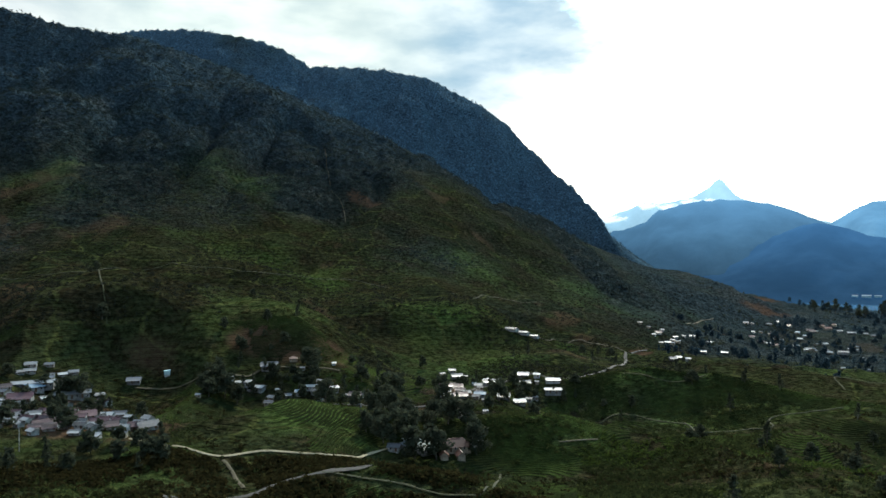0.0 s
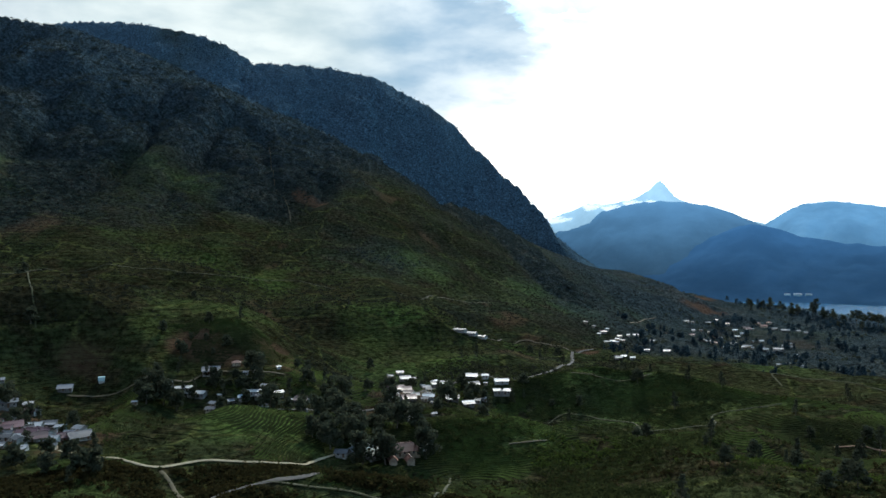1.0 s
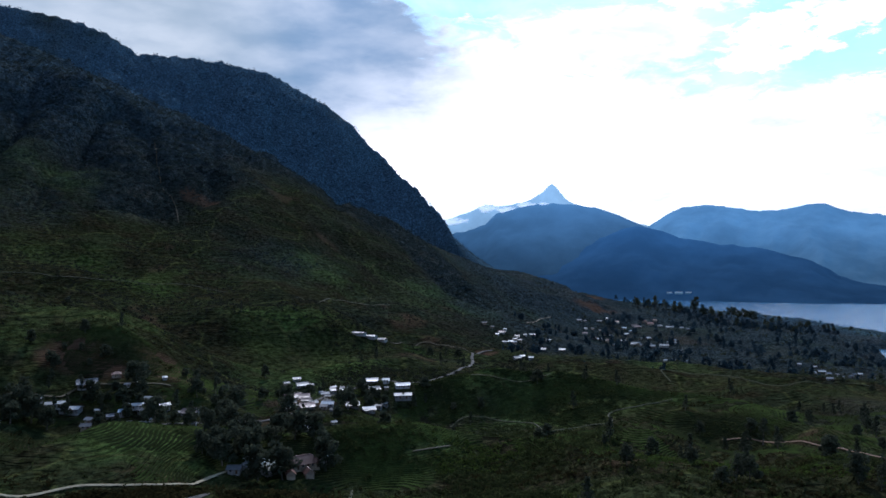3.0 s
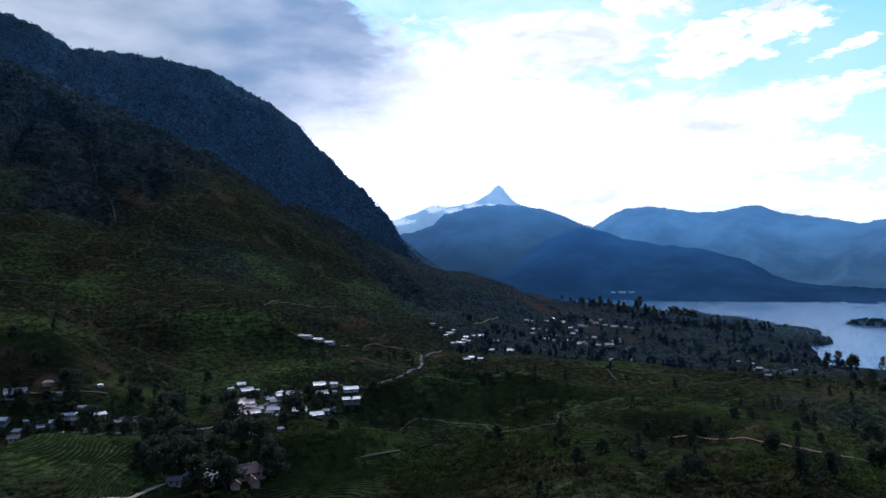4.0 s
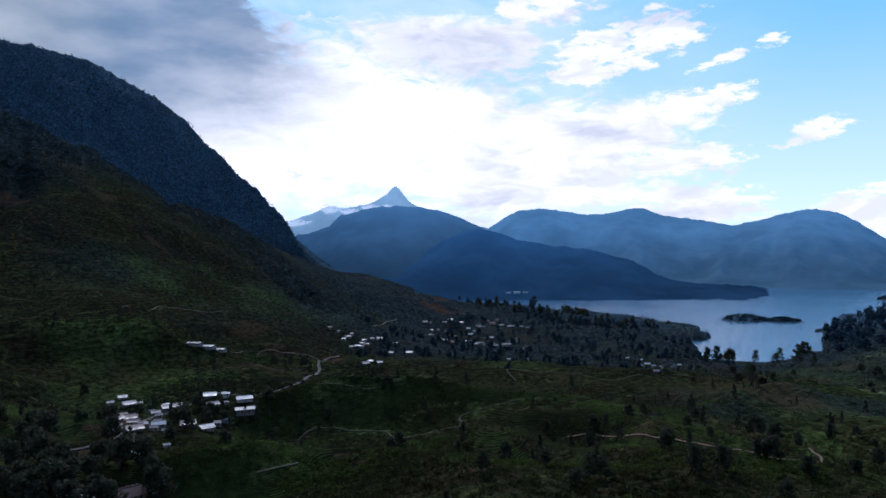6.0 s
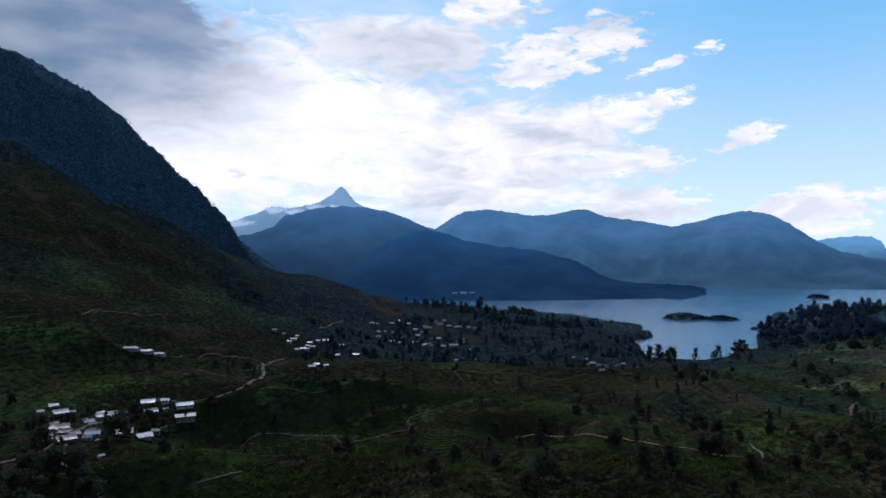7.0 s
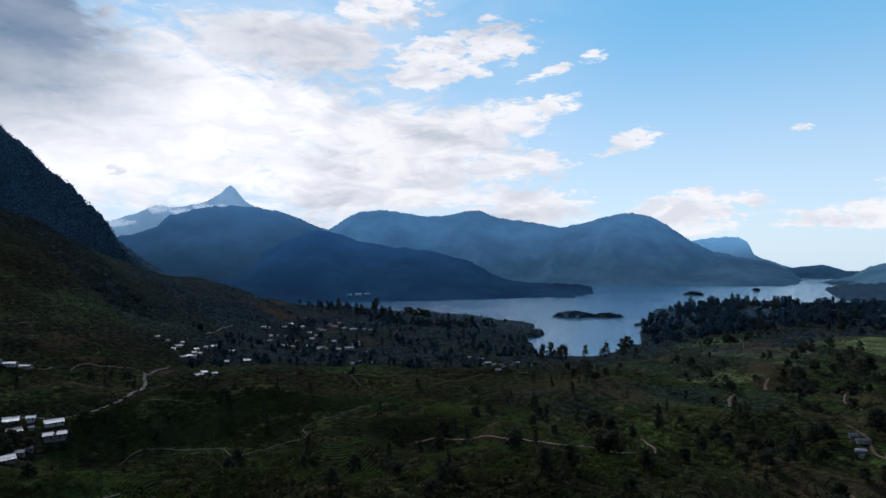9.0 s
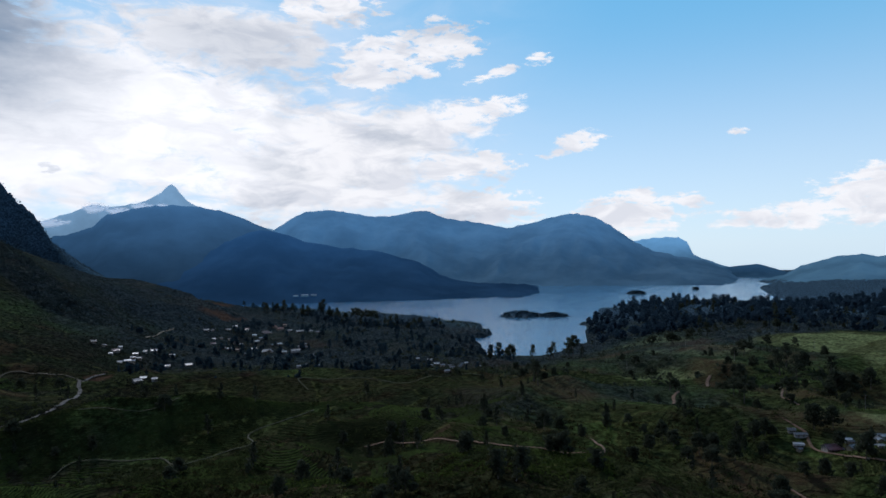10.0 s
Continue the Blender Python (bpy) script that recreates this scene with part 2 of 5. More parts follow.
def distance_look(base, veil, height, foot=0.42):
    """Forest on far ranges; the haze before it is painted on as emission, stronger with height."""
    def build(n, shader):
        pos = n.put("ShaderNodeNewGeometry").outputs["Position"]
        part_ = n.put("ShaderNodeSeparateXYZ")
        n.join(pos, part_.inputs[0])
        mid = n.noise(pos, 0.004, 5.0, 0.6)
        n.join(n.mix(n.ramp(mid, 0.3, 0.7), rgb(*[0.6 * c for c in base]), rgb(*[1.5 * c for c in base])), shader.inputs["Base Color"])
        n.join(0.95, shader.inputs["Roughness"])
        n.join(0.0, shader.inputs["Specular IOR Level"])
        # no lamp: this glow imitates daylit air in front of the slopes
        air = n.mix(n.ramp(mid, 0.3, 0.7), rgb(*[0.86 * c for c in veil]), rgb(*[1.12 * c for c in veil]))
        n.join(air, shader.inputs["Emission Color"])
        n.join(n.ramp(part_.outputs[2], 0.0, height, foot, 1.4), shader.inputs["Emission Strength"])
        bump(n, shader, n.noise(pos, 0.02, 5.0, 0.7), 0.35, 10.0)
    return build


def wisp_look(n, shader):
    pos = n.put("ShaderNodeTexCoord").outputs["Object"]
    part_ = n.put("ShaderNodeSeparateXYZ")
    n.join(pos, part_.inputs[0])
    edge = n.math("SUBTRACT", 1.0, n.math("ADD", n.math("POWER", part_.outputs[0], 2.0), n.math("POWER", part_.outputs[2], 2.0)))
    puff = n.math("ADD", edge, n.math("MULTIPLY", n.math("SUBTRACT", n.noise(pos, 2.2, 6.0, 0.65), 0.5), 2.6))
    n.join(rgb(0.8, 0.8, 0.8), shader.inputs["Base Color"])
    # the wisp glows by itself in place of the daylight it would scatter
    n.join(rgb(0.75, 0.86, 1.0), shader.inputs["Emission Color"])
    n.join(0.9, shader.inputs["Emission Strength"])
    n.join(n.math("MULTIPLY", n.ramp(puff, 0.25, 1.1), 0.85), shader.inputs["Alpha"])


M_WISP = material("drifting mist", wisp_look)
M_GROUND = material("tea country", ground_look)
M_WATER = material("lake water", water_look)
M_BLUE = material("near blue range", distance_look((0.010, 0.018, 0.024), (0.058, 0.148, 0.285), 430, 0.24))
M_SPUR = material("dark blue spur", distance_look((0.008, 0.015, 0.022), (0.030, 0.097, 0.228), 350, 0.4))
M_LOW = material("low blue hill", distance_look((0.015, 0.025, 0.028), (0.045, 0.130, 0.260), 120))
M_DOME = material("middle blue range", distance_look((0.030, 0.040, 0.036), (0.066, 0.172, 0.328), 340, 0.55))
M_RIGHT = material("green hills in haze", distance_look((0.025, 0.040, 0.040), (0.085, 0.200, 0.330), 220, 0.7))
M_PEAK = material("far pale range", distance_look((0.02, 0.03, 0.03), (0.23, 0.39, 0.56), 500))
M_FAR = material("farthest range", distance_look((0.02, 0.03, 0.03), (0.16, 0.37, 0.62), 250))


def leaf_look(low, high):
    def build(n, shader):
        island = n.put("ShaderNodeNewGeometry").outputs["Random Per Island"]
        rand = n.put("ShaderNodeObjectInfo").outputs["Random"]
        mixed = n.math("ADD", n.math("MULTIPLY", island, 0.65), n.math("MULTIPLY", rand, 0.35))
        colour = n.mix(mixed, rgb(*low), rgb(*high))
        n.join(colour, shader.inputs["Base Color"])
        n.join(0.9, shader.inputs["Roughness"])
        n.join(0.0, shader.inputs["Specular IOR Level"])
        # light that comes through the leaves
        thin = n.put("ShaderNodeBsdfTranslucent")
        n.join(colour, thin.inputs["Color"])
        both = n.put("ShaderNodeMixShader")
        n.join(0.5, both.inputs[0])
        n.join(shader.outputs[0], both.inputs[1])
        n.join(thin.outputs[0], both.inputs[2])
        n.join(both.outputs[0], n.tree.nodes["Material Output"].inputs[0])
    return build


def roof_look(low, high, metal=0.0):
    """Corrugated sheet roofing with streaks of rust and dirt."""
    def build(n, shader):
        pos = n.put("ShaderNodeTexCoord").outputs["Object"]
        rand = n.put("ShaderNodeObjectInfo").outputs["Random"]
        part_ = n.put("ShaderNodeSeparateXYZ")
        n.join(pos, part_.inputs[0])
        wave = n.math("SINE", n.math("MULTIPLY", part_.outputs[0], 24.0))
        dirt = n.noise(pos, 0.7, 5.0, 0.7)
        tone = n.math("ADD", n.math("MULTIPLY", dirt, 0.45), n.math("MULTIPLY", rand, 0.55))
        n.join(n.mix(n.ramp(tone, 0.25, 0.75), rgb(*low), rgb(*high)), shader.inputs["Base Color"])
        n.join(n.ramp(dirt, 0.3, 0.7, 0.34, 0.6), shader.inputs["Roughness"])
        n.join(metal, shader.inputs["Metallic"])
        bump(n, shader, n.math("ADD", wave, dirt), 0.3, 0.03)
    return build


M_LEAF = material("dark leaves", leaf_look((0.028, 0.035, 0.024), (0.078, 0.088, 0.058)))
# crowns of the rear ridge: the blue of the air haze is in their colour
M_CANOPY_HAZE = material("canopy tinted by haze", leaf_look((0.036, 0.066, 0.094), (0.054, 0.090, 0.122)))
# leaves of the far woods, with the blue of the air haze mixed in
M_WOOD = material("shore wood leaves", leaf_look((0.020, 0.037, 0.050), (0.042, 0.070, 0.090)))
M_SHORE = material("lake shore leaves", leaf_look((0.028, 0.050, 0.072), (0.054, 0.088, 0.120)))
M_SHRUB = material("tea and shrub leaves", leaf_look((0.018, 0.023, 0.010), (0.056, 0.068, 0.024)))
M_FRESH = material("fresh shrub leaves", leaf_look((0.030, 0.044, 0.011), (0.082, 0.112, 0.027)))
M_BRUSH = material("brown undergrowth", leaf_look((0.013, 0.012, 0.006), (0.040, 0.035, 0.014)))
M_MOSS = material("mossy roofing", roof_look((0.16, 0.19, 0.15), (0.50, 0.52, 0.46)))
M_SLOPE = material("slope scrub leaves", leaf_look((0.018, 0.020, 0.015), (0.037, 0.041, 0.029)))
M_CANOPY = material("mountain canopy", leaf_look((0.017, 0.026, 0.026), (0.036, 0.049, 0.047)))
def hedge_look(n, shader):
    pos = n.put("ShaderNodeNewGeometry").outputs["Position"]
    wide, fine = n.noise(pos, 0.02, 4.0, 0.6), n.noise(pos, 0.3, 6.0, 0.78)
    young = n.mix(n.ramp(wide, 0.38, 0.62), rgb(0.018, 0.025, 0.010), rgb(0.050, 0.074, 0.019))
    n.join(n.mix(n.ramp(fine, 0.3, 0.7), n.mix(0.7, young, rgb(0.012, 0.013, 0.006)), young), shader.inputs["Base Color"])
    n.join(0.9, shader.inputs["Roughness"])
    n.join(0.0, shader.inputs["Specular IOR Level"])
    bump(n, shader, fine, 0.9, 0.5)


M_TEA = material("clipped tea", hedge_look)
M_BARK = plain("bark", (0.05, 0.042, 0.034), (0.16, 0.14, 0.12), 2.0)
M_ZINC = material("zinc roofing", roof_look((0.06, 0.062, 0.068), (0.40, 0.41, 0.42), 0.2))
M_RUST = material("maroon roofing", roof_look((0.024, 0.010, 0.016), (0.090, 0.036, 0.046)))
M_SLATE = material("dark roofing", roof_look((0.05, 0.055, 0.065), (0.20, 0.21, 0.23)))
M_TILE = material("red tiles", roof_look((0.09, 0.036, 0.025), (0.25, 0.12, 0.085)))
M_BLUEROOF = material("blue roofing", roof_look((0.17, 0.25, 0.33), (0.34, 0.44, 0.52)))
M_WHITE = plain("white plaster", (0.14, 0.135, 0.13), (0.43, 0.42, 0.40), 0.8, per_object=0.4)
M_CREAM = plain("cream plaster", (0.22, 0.17, 0.12), (0.48, 0.40, 0.30), 0.8)
M_TEAL = plain("teal plaster", (0.12, 0.26, 0.27), (0.26, 0.44, 0.43), 0.8)
M_DOOR = plain("door wood", (0.05, 0.03, 0.02), (0.16, 0.09, 0.05), 3.0)
M_FRAME = plain("painted frames", (0.30, 0.28, 0.25), (0.60, 0.58, 0.54), 3.0)
M_PANE = plain("window glass", (0.015, 0.02, 0.025), (0.03, 0.04, 0.05), 1.0, rough=0.15, relief=0.02, spec=0.5)
M_ROAD = plain("worn asphalt", (0.026, 0.025, 0.023), (0.055, 0.052, 0.047), 0.5)
M_LANE = plain("pale concrete lane", (0.22, 0.185, 0.11), (0.42, 0.36, 0.235), 0.6)
M_EARTH = plain("trodden earth", (0.045, 0.038, 0.019), (0.100, 0.084, 0.044), 0.6)
M_POLE = plain("weathered pole", (0.16, 0.15, 0.13), (0.38, 0.36, 0.33), 2.0)
M_GRASSY = plain("grassy earth", (0.026, 0.030, 0.010), (0.064, 0.064, 0.026), 0.6)
M_CLAY = plain("red clay track", (0.095, 0.052, 0.030), (0.22, 0.135, 0.082), 0.6)
M_TANK = plain("pale blue tank", (0.40, 0.62, 0.66), (0.60, 0.80, 0.82), 1.0)


# ---- the shape of the land ----
LATTICE = np.random.RandomState(11).rand(256, 256)


def value_noise(x, y):
    """Smooth noise between -1 and 1 on a unit lattice."""
    xi, yi = np.floor(x).astype(int), np.floor(y).astype(int)
    fx, fy = x - xi, y - yi
    fx, fy = fx * fx * (3 - 2 * fx), fy * fy * (3 - 2 * fy)
    a, b = LATTICE[xi & 255, yi & 255], LATTICE[(xi + 1) & 255, yi & 255]
    c, d = LATTICE[xi & 255, (yi + 1) & 255], LATTICE[(xi + 1) & 255, (yi + 1) & 255]
    return 2 * ((a + (b - a) * fx) * (1 - fy) + (c + (d - c) * fx) * fy) - 1


def fractal(x, y, size, octaves=4, shift=0.0):
    total, gain = 0, 1.0
    for k in range(octaves):
        total = total + gain * value_noise(x / size + 17.3 * k + shift, y / size - 9.1 * k + shift)
        size, gain = size * 0.48, gain * 0.5
    return total


def smooth(a, b, v):
    s = np.clip((v - a) / (b - a), 0, 1)
    return s * s * (3 - 2 * s)


def soft_max(a, b, k):
    h = np.clip(0.5 + 0.5 * (a - b) / k, 0, 1)
    return b + (a - b) * h + k * h * (1 - h)


def to_line(x, y, pts):
    """Distance to a polyline, and the values that its points carry past x and y, at the nearest place."""
    best, carried = np.full(np.shape(x), 1e9), [np.zeros(np.shape(x)) for _ in pts[0][2:]]
    for p, q in zip(pts, pts[1:]):
        dx, dy = q[0] - p[0], q[1] - p[1]
        s = np.clip(((x - p[0]) * dx + (y - p[1]) * dy) / (dx * dx + dy * dy), 0, 1)
        d = np.hypot(x - p[0] - s * dx, y - p[1] - s * dy)
        near = d < best
        best = np.where(near, d, best)
        carried = [np.where(near, p[2 + k] + s * (q[2 + k] - p[2 + k]), c) for k, c in enumerate(carried)]
    return best, carried


def inside(x, y, poly):
    hit = np.zeros(np.shape(x), bool)
    for (ax, ay), (bx, by) in zip(poly, poly[1:] + poly[:1]):
        if ay != by:
            hit ^= ((ay > y) != (by > y)) & (x < (bx - ax) * (y - ay) / (by - ay) + ax)
    return hit


LAKE = [(960, 2000), (1155, 1925), (1440, 1800), (1386, 1650), (1424, 1556), (1599, 1466), (1760, 1560), (2161, 1825), (2265, 1909),
        (2394, 1704), (2499, 1534), (2718, 1506), (3126, 1611), (3544, 1789), (3606, 1665), (3221, 1439), (2909, 1190), (2621, 1127),
        (2178, 893), (2038, 754), (1835, 722), (1790, 768), (1769, 850), (1660, 1000), (1480, 1050), (1240, 912), (1195, 918), (1208, 895), (1100, 822),
        (1025, 766), (939, 706), (881, 707), (831, 684), (797, 692), (775, 720), (752, 749), (787, 793), (856, 874), (888, 933), (922, 918),
        (964, 938), (1002, 1009), (1057, 1052), (1075, 1132), (1030, 1215), (990, 1235), (985, 1400), (930, 1560)]
# crest lines: x, y, height, width of the slope below
FRONT = [(-2500, 1300, 585, 900), (-1350, 1500, 665, 1000), (-911, 1435, 661, 1010), (-640, 1400, 593, 1020), (-496, 1417, 552,
         990), (-378, 1402, 493, 960), (-250, 1380, 434, 930), (-90, 1290, 352, 720), (10, 1080, 215, 420), (36, 930, 165, 250)]
REAR = [(-1300, 2500, 895, 1300), (-1000, 2250, 881, 1300), (-780, 2150, 858, 1300), (-590, 2110, 818, 1300), (-470, 2085, 767, 1280), (-372, 2065, 705,
         1250), (-155, 2030, 686, 1200), (-20, 1980, 663, 1150), (107, 1975, 591, 1100), (187, 1968, 493, 1000), (228, 1955, 455, 980),
         (275, 1900, 380, 800), (325, 1850, 352, 600), (375, 1800, 292, 450), (408, 1752, 218, 330), (437, 1700, 160, 260), (452, 1560,
         140, 260), (458, 1360, 132, 330), (475, 1150, 114, 260), (560, 1130, 90, 240), (660, 1200, 40, 200)]
# where the tea slopes begin to climb, and the land above that line
FOOT = [(-3000, 300), (-400, 330), (-170, 385), (-70, 425), (0, 560), (50, 625), (120, 715), (240, 870), (330, 1000), (400, 1150), (560, 1250), (640, 1400), (700, 2400), (-3000, 2400)]
HILLS = [(725, 1080, -14, 120), (735, 630, -12, 110), (450, 640, -9, 230), (443, 872, -13, 230), (422, 190, -13, 230), (-227, 456, 16, 60), (0, 300, -12, 140), (640, 600, -19,
         140), (20, 633, 20, 60), (212, 835, -22, 230), (-100, 464, 18, 60), (600, 800, -16, 60), (150, 260, 9, 60), (842, 308, -13, 60),
         (379, 346, 8, 60), (84, 413, -8, 90), (533, 341, -11, 60), (-148, 316, -8, 90), (330, 150, -11, 60), (560, 533, -9, 140), (582,
         227, -9, 60), (-227, 456, 15, 90), (505, 1010, -9, 230), (76, 642, -12, 60), (20, 633, 13, 90), (-162, 408, -7, 60),
         (-68, 318, 7, 30), (44, 327, 7, 32), (130, 441, 9, 36), (180, 424, 6, 36)]


def hills(x, y):
    z = 0.0
    for hx, hy, h, r in HILLS:
        z = z + h * np.exp(-((x - hx) ** 2 + (y - hy) ** 2) / (r * r))
    return z


def blended(x, y, pts):
    """Like to_line, but the carried values pass softly from one stretch to the next."""
    total, nearest, sums = 0.0, 1e9, [0.0, 0.0]
    for p, q in zip(pts, pts[1:]):
        d, carried = to_line(x, y, [p, q])
        nearest = np.minimum(nearest, d)
        weight = 1.0 / (d + 10.0) ** 5
        total = total + weight
        sums = [s + weight * c for s, c in zip(sums, carried)]
    return nearest, [s / total for s in sums]


def mountains(x, y):
    wob_x = x + 26 * fractal(x, y, 240, 3, 3.0)
    wob_y = y + 26 * fractal(x, y, 240, 3, 8.0)
    out, keep = [], 1.0
    for line, power in ((FRONT, 1.28), (REAR, 1.4)):
        best, crest = 0.0, 0.0
        for piece in ([line] if line is REAR else [line[k:k + 2] for k in range(len(line) - 1)]):
            d, (h, w) = blended(wob_x, wob_y, piece) if line is REAR else to_line(wob_x, wob_y, piece)
            s = np.clip(1 - d / w, 0, 1)
            best, crest = np.maximum(best, (h - 60) * s ** power), np.maximum(crest, s)
        out.append(best)
        keep = keep * smooth(0, 0.22, 1 - crest)
    return out[0], out[1], keep


def land(x, y):
    """The height of the land over the lake, without the fine relief."""
    x, y = np.asarray(x, float), np.asarray(y, float)
    front, rear, keep = mountains(x, y)
    z = 79 - 0.036 * np.maximum(x, -300) - 0.016 * y
    z = np.maximum(z, 12) + hills(x, y) + 4.5 * fractal(x, y, 150, 2, 5.0)
    ridged = 1 - np.abs(fractal(x, y, 95, 2, 15.0))
    z = z + 14.0 * (ridged - 0.62) * smooth(1000, 650, np.hypot(x, y))
    up, _ = to_line(x, y, FOOT[:-1])
    up = np.where(inside(x, y, FOOT), up, 0)
    tea_slope = (50 * (1 - np.exp(-up / 70)) + 0.05 * up) * smooth(520, 250, x + 0.1 * up)
    s = soft_max(soft_max(front, rear, 50), tea_slope, 40) - 8
    z = z + s
    gully = 1 - np.abs(fractal(x, y * 0.45, 150, 3, 1.0))
    z = z + smooth(60, 300, s) * keep * (30 * fractal(x, y, 210, 5, 2.0) - 34 * gully ** 3 + 14)
    beyond = smooth(0, 150, x + 0.75 * y - 2350) * smooth(0, 100, y - 0.5 * x)
    z = z * (1 - beyond) - 6 * beyond
    open_end = smooth(3250, 3450, np.hypot(x, y)) * smooth(1.3, 1.5, x / np.maximum(y, 1.0))
    z = z * (1 - open_end) - 6 * open_end
    line = LAKE + LAKE[:1]
    d, _ = to_line(x + 7 * fractal(x, y, 60, 3, 6.0), y + 7 * fractal(x, y, 60, 3, 7.0), line)
    d = np.where(inside(x, y, LAKE), -d, d)
    return np.where(d < 0, np.maximum(-9, 0.12 * d) - 1, np.where(z > 0, z * smooth(-40, 260, d) ** 0.8 + 1.0, z))


ISLANDS = [(1260, 1116, 62, 15, 10), (1302, 1062, 56, 11, 7), (2080, 1316, 40, 12, 8), (2404, 1268, 14, 6, 6)]


# ---- land, lake and distance ----
def mesh_from(name, verts, faces, mat, smooth_shade=True):
    me = bpy.data.meshes.new(name)
    me.vertices.add(len(verts))
    me.vertices.foreach_set("co", np.asarray(verts, np.float32).ravel())
    faces = np.asarray(faces, np.int32)
    me.loops.add(faces.size)
    me.loops.foreach_set("vertex_index", faces.ravel())
    me.polygons.add(len(faces))
    me.polygons.foreach_set("loop_start", np.arange(0, faces.size, faces.shape[1], dtype=np.int32))
    me.polygons.foreach_set("use_smooth", np.full(len(faces), smooth_shade))
    me.update(calc_edges=True)
    me.materials.append(mat)
    return me


def grid_faces(rows, cols, closed=False):
    a = np.arange(rows * cols).reshape(rows, cols)
    if closed:
        a = np.concatenate([a, a[:, :1]], 1)
    return np.stack([a[:-1, :-1], a[1:, :-1], a[1:, 1:], a[:-1, 1:]], -1).reshape(-1, 4)


def sun_patch(x, y):
    """Open fields on the far right-hand slopes, painted pale for a patch of sun: 0 to 1."""
    d = np.minimum(np.hypot((x - 945) * 0.7, (y - 300) * 1.4), np.hypot((x - 760) * 0.8, (y - 215) * 1.6))
    return smooth(165, 80, d + 45 * fractal(x, y, 80, 3, 36.0))


def forest_part(x, y, fields=True):
    """How far forest, or forest colour lent to far fields for haze, covers the land: 0 to 1."""
    front, rear, _ = mountains(x, y)
    s = soft_max(front, rear, 60)
    edge = 0.35 * fractal(x, y, 160, 4, 4.0)
    cover = smooth(0.1, 0.95, smooth(-10, 260, s) + 1.25 * edge)
    ravine = smooth(60, 20, np.abs(to_line(x, y, [(120, 1650), (190, 1250), (235, 950)])[0] + 20 * fractal(x, y, 70, 2, 9.0)))
    shore = smooth(1000, 1150, x + 0.55 * y) * smooth(0.0, 0.5, fractal(x, y, 200, 3, 12.0) + 0.35)
    if not fields:
        return np.clip(np.maximum(cover, 0.9 * ravine), 0, 1)
    # fields far from the eye get the duller forest colour in place of haze
    distant = smooth(560, 900, np.hypot(x, y)) * (0.55 + 0.35 * smooth(-0.4, 0.5, fractal(x, y, 130, 3, 14.0))) * smooth(-150, 200, x - 0.15 * y)
    round_lake = 0.95 * smooth(1250, 1700, np.hypot(x, y)) * smooth(0.4, 0.8, x / np.maximum(y, 1.0))
    wood = np.maximum(np.maximum(np.maximum(cover, 0.9 * ravine), 0.8 * shore), np.maximum(distant, round_lake))
    return np.clip(wood * (1 - 0.95 * sun_patch(x, y)), 0, 1)


def relief(x, y):
    """The height of the finished ground, and how far forest covers it."""
    z, wood = land(x, y), forest_part(x, y)
    dry = smooth(0.5, 4.0, z)
    crowns = np.abs(fractal(x, y, 26, 3, 20.0))
    fine = smooth(0.7, 1.0, wood) * 7.5 * (1 - crowns) ** 2 + 0.7 * fractal(x, y, 14, 3, 21.0) + (1 - wood) * 1.2 * fractal(x, y, 45, 2, 22.0)
    for ix, iy, reach, wide, high in ISLANDS:
        along, across = (x - ix) * 0.72 + (y - iy) * -0.69, (x - ix) * 0.69 + (y - iy) * 0.72
        q = np.sqrt((along / reach) ** 2 + (across / (wide * 3.0)) ** 2) + 0.18 * fractal(x, y, 30, 2, 40.0)
        z = np.maximum(z, high * smooth(1.0, 0.2, q) * 1.2 - 1.0)
    return z + dry * fine, wood


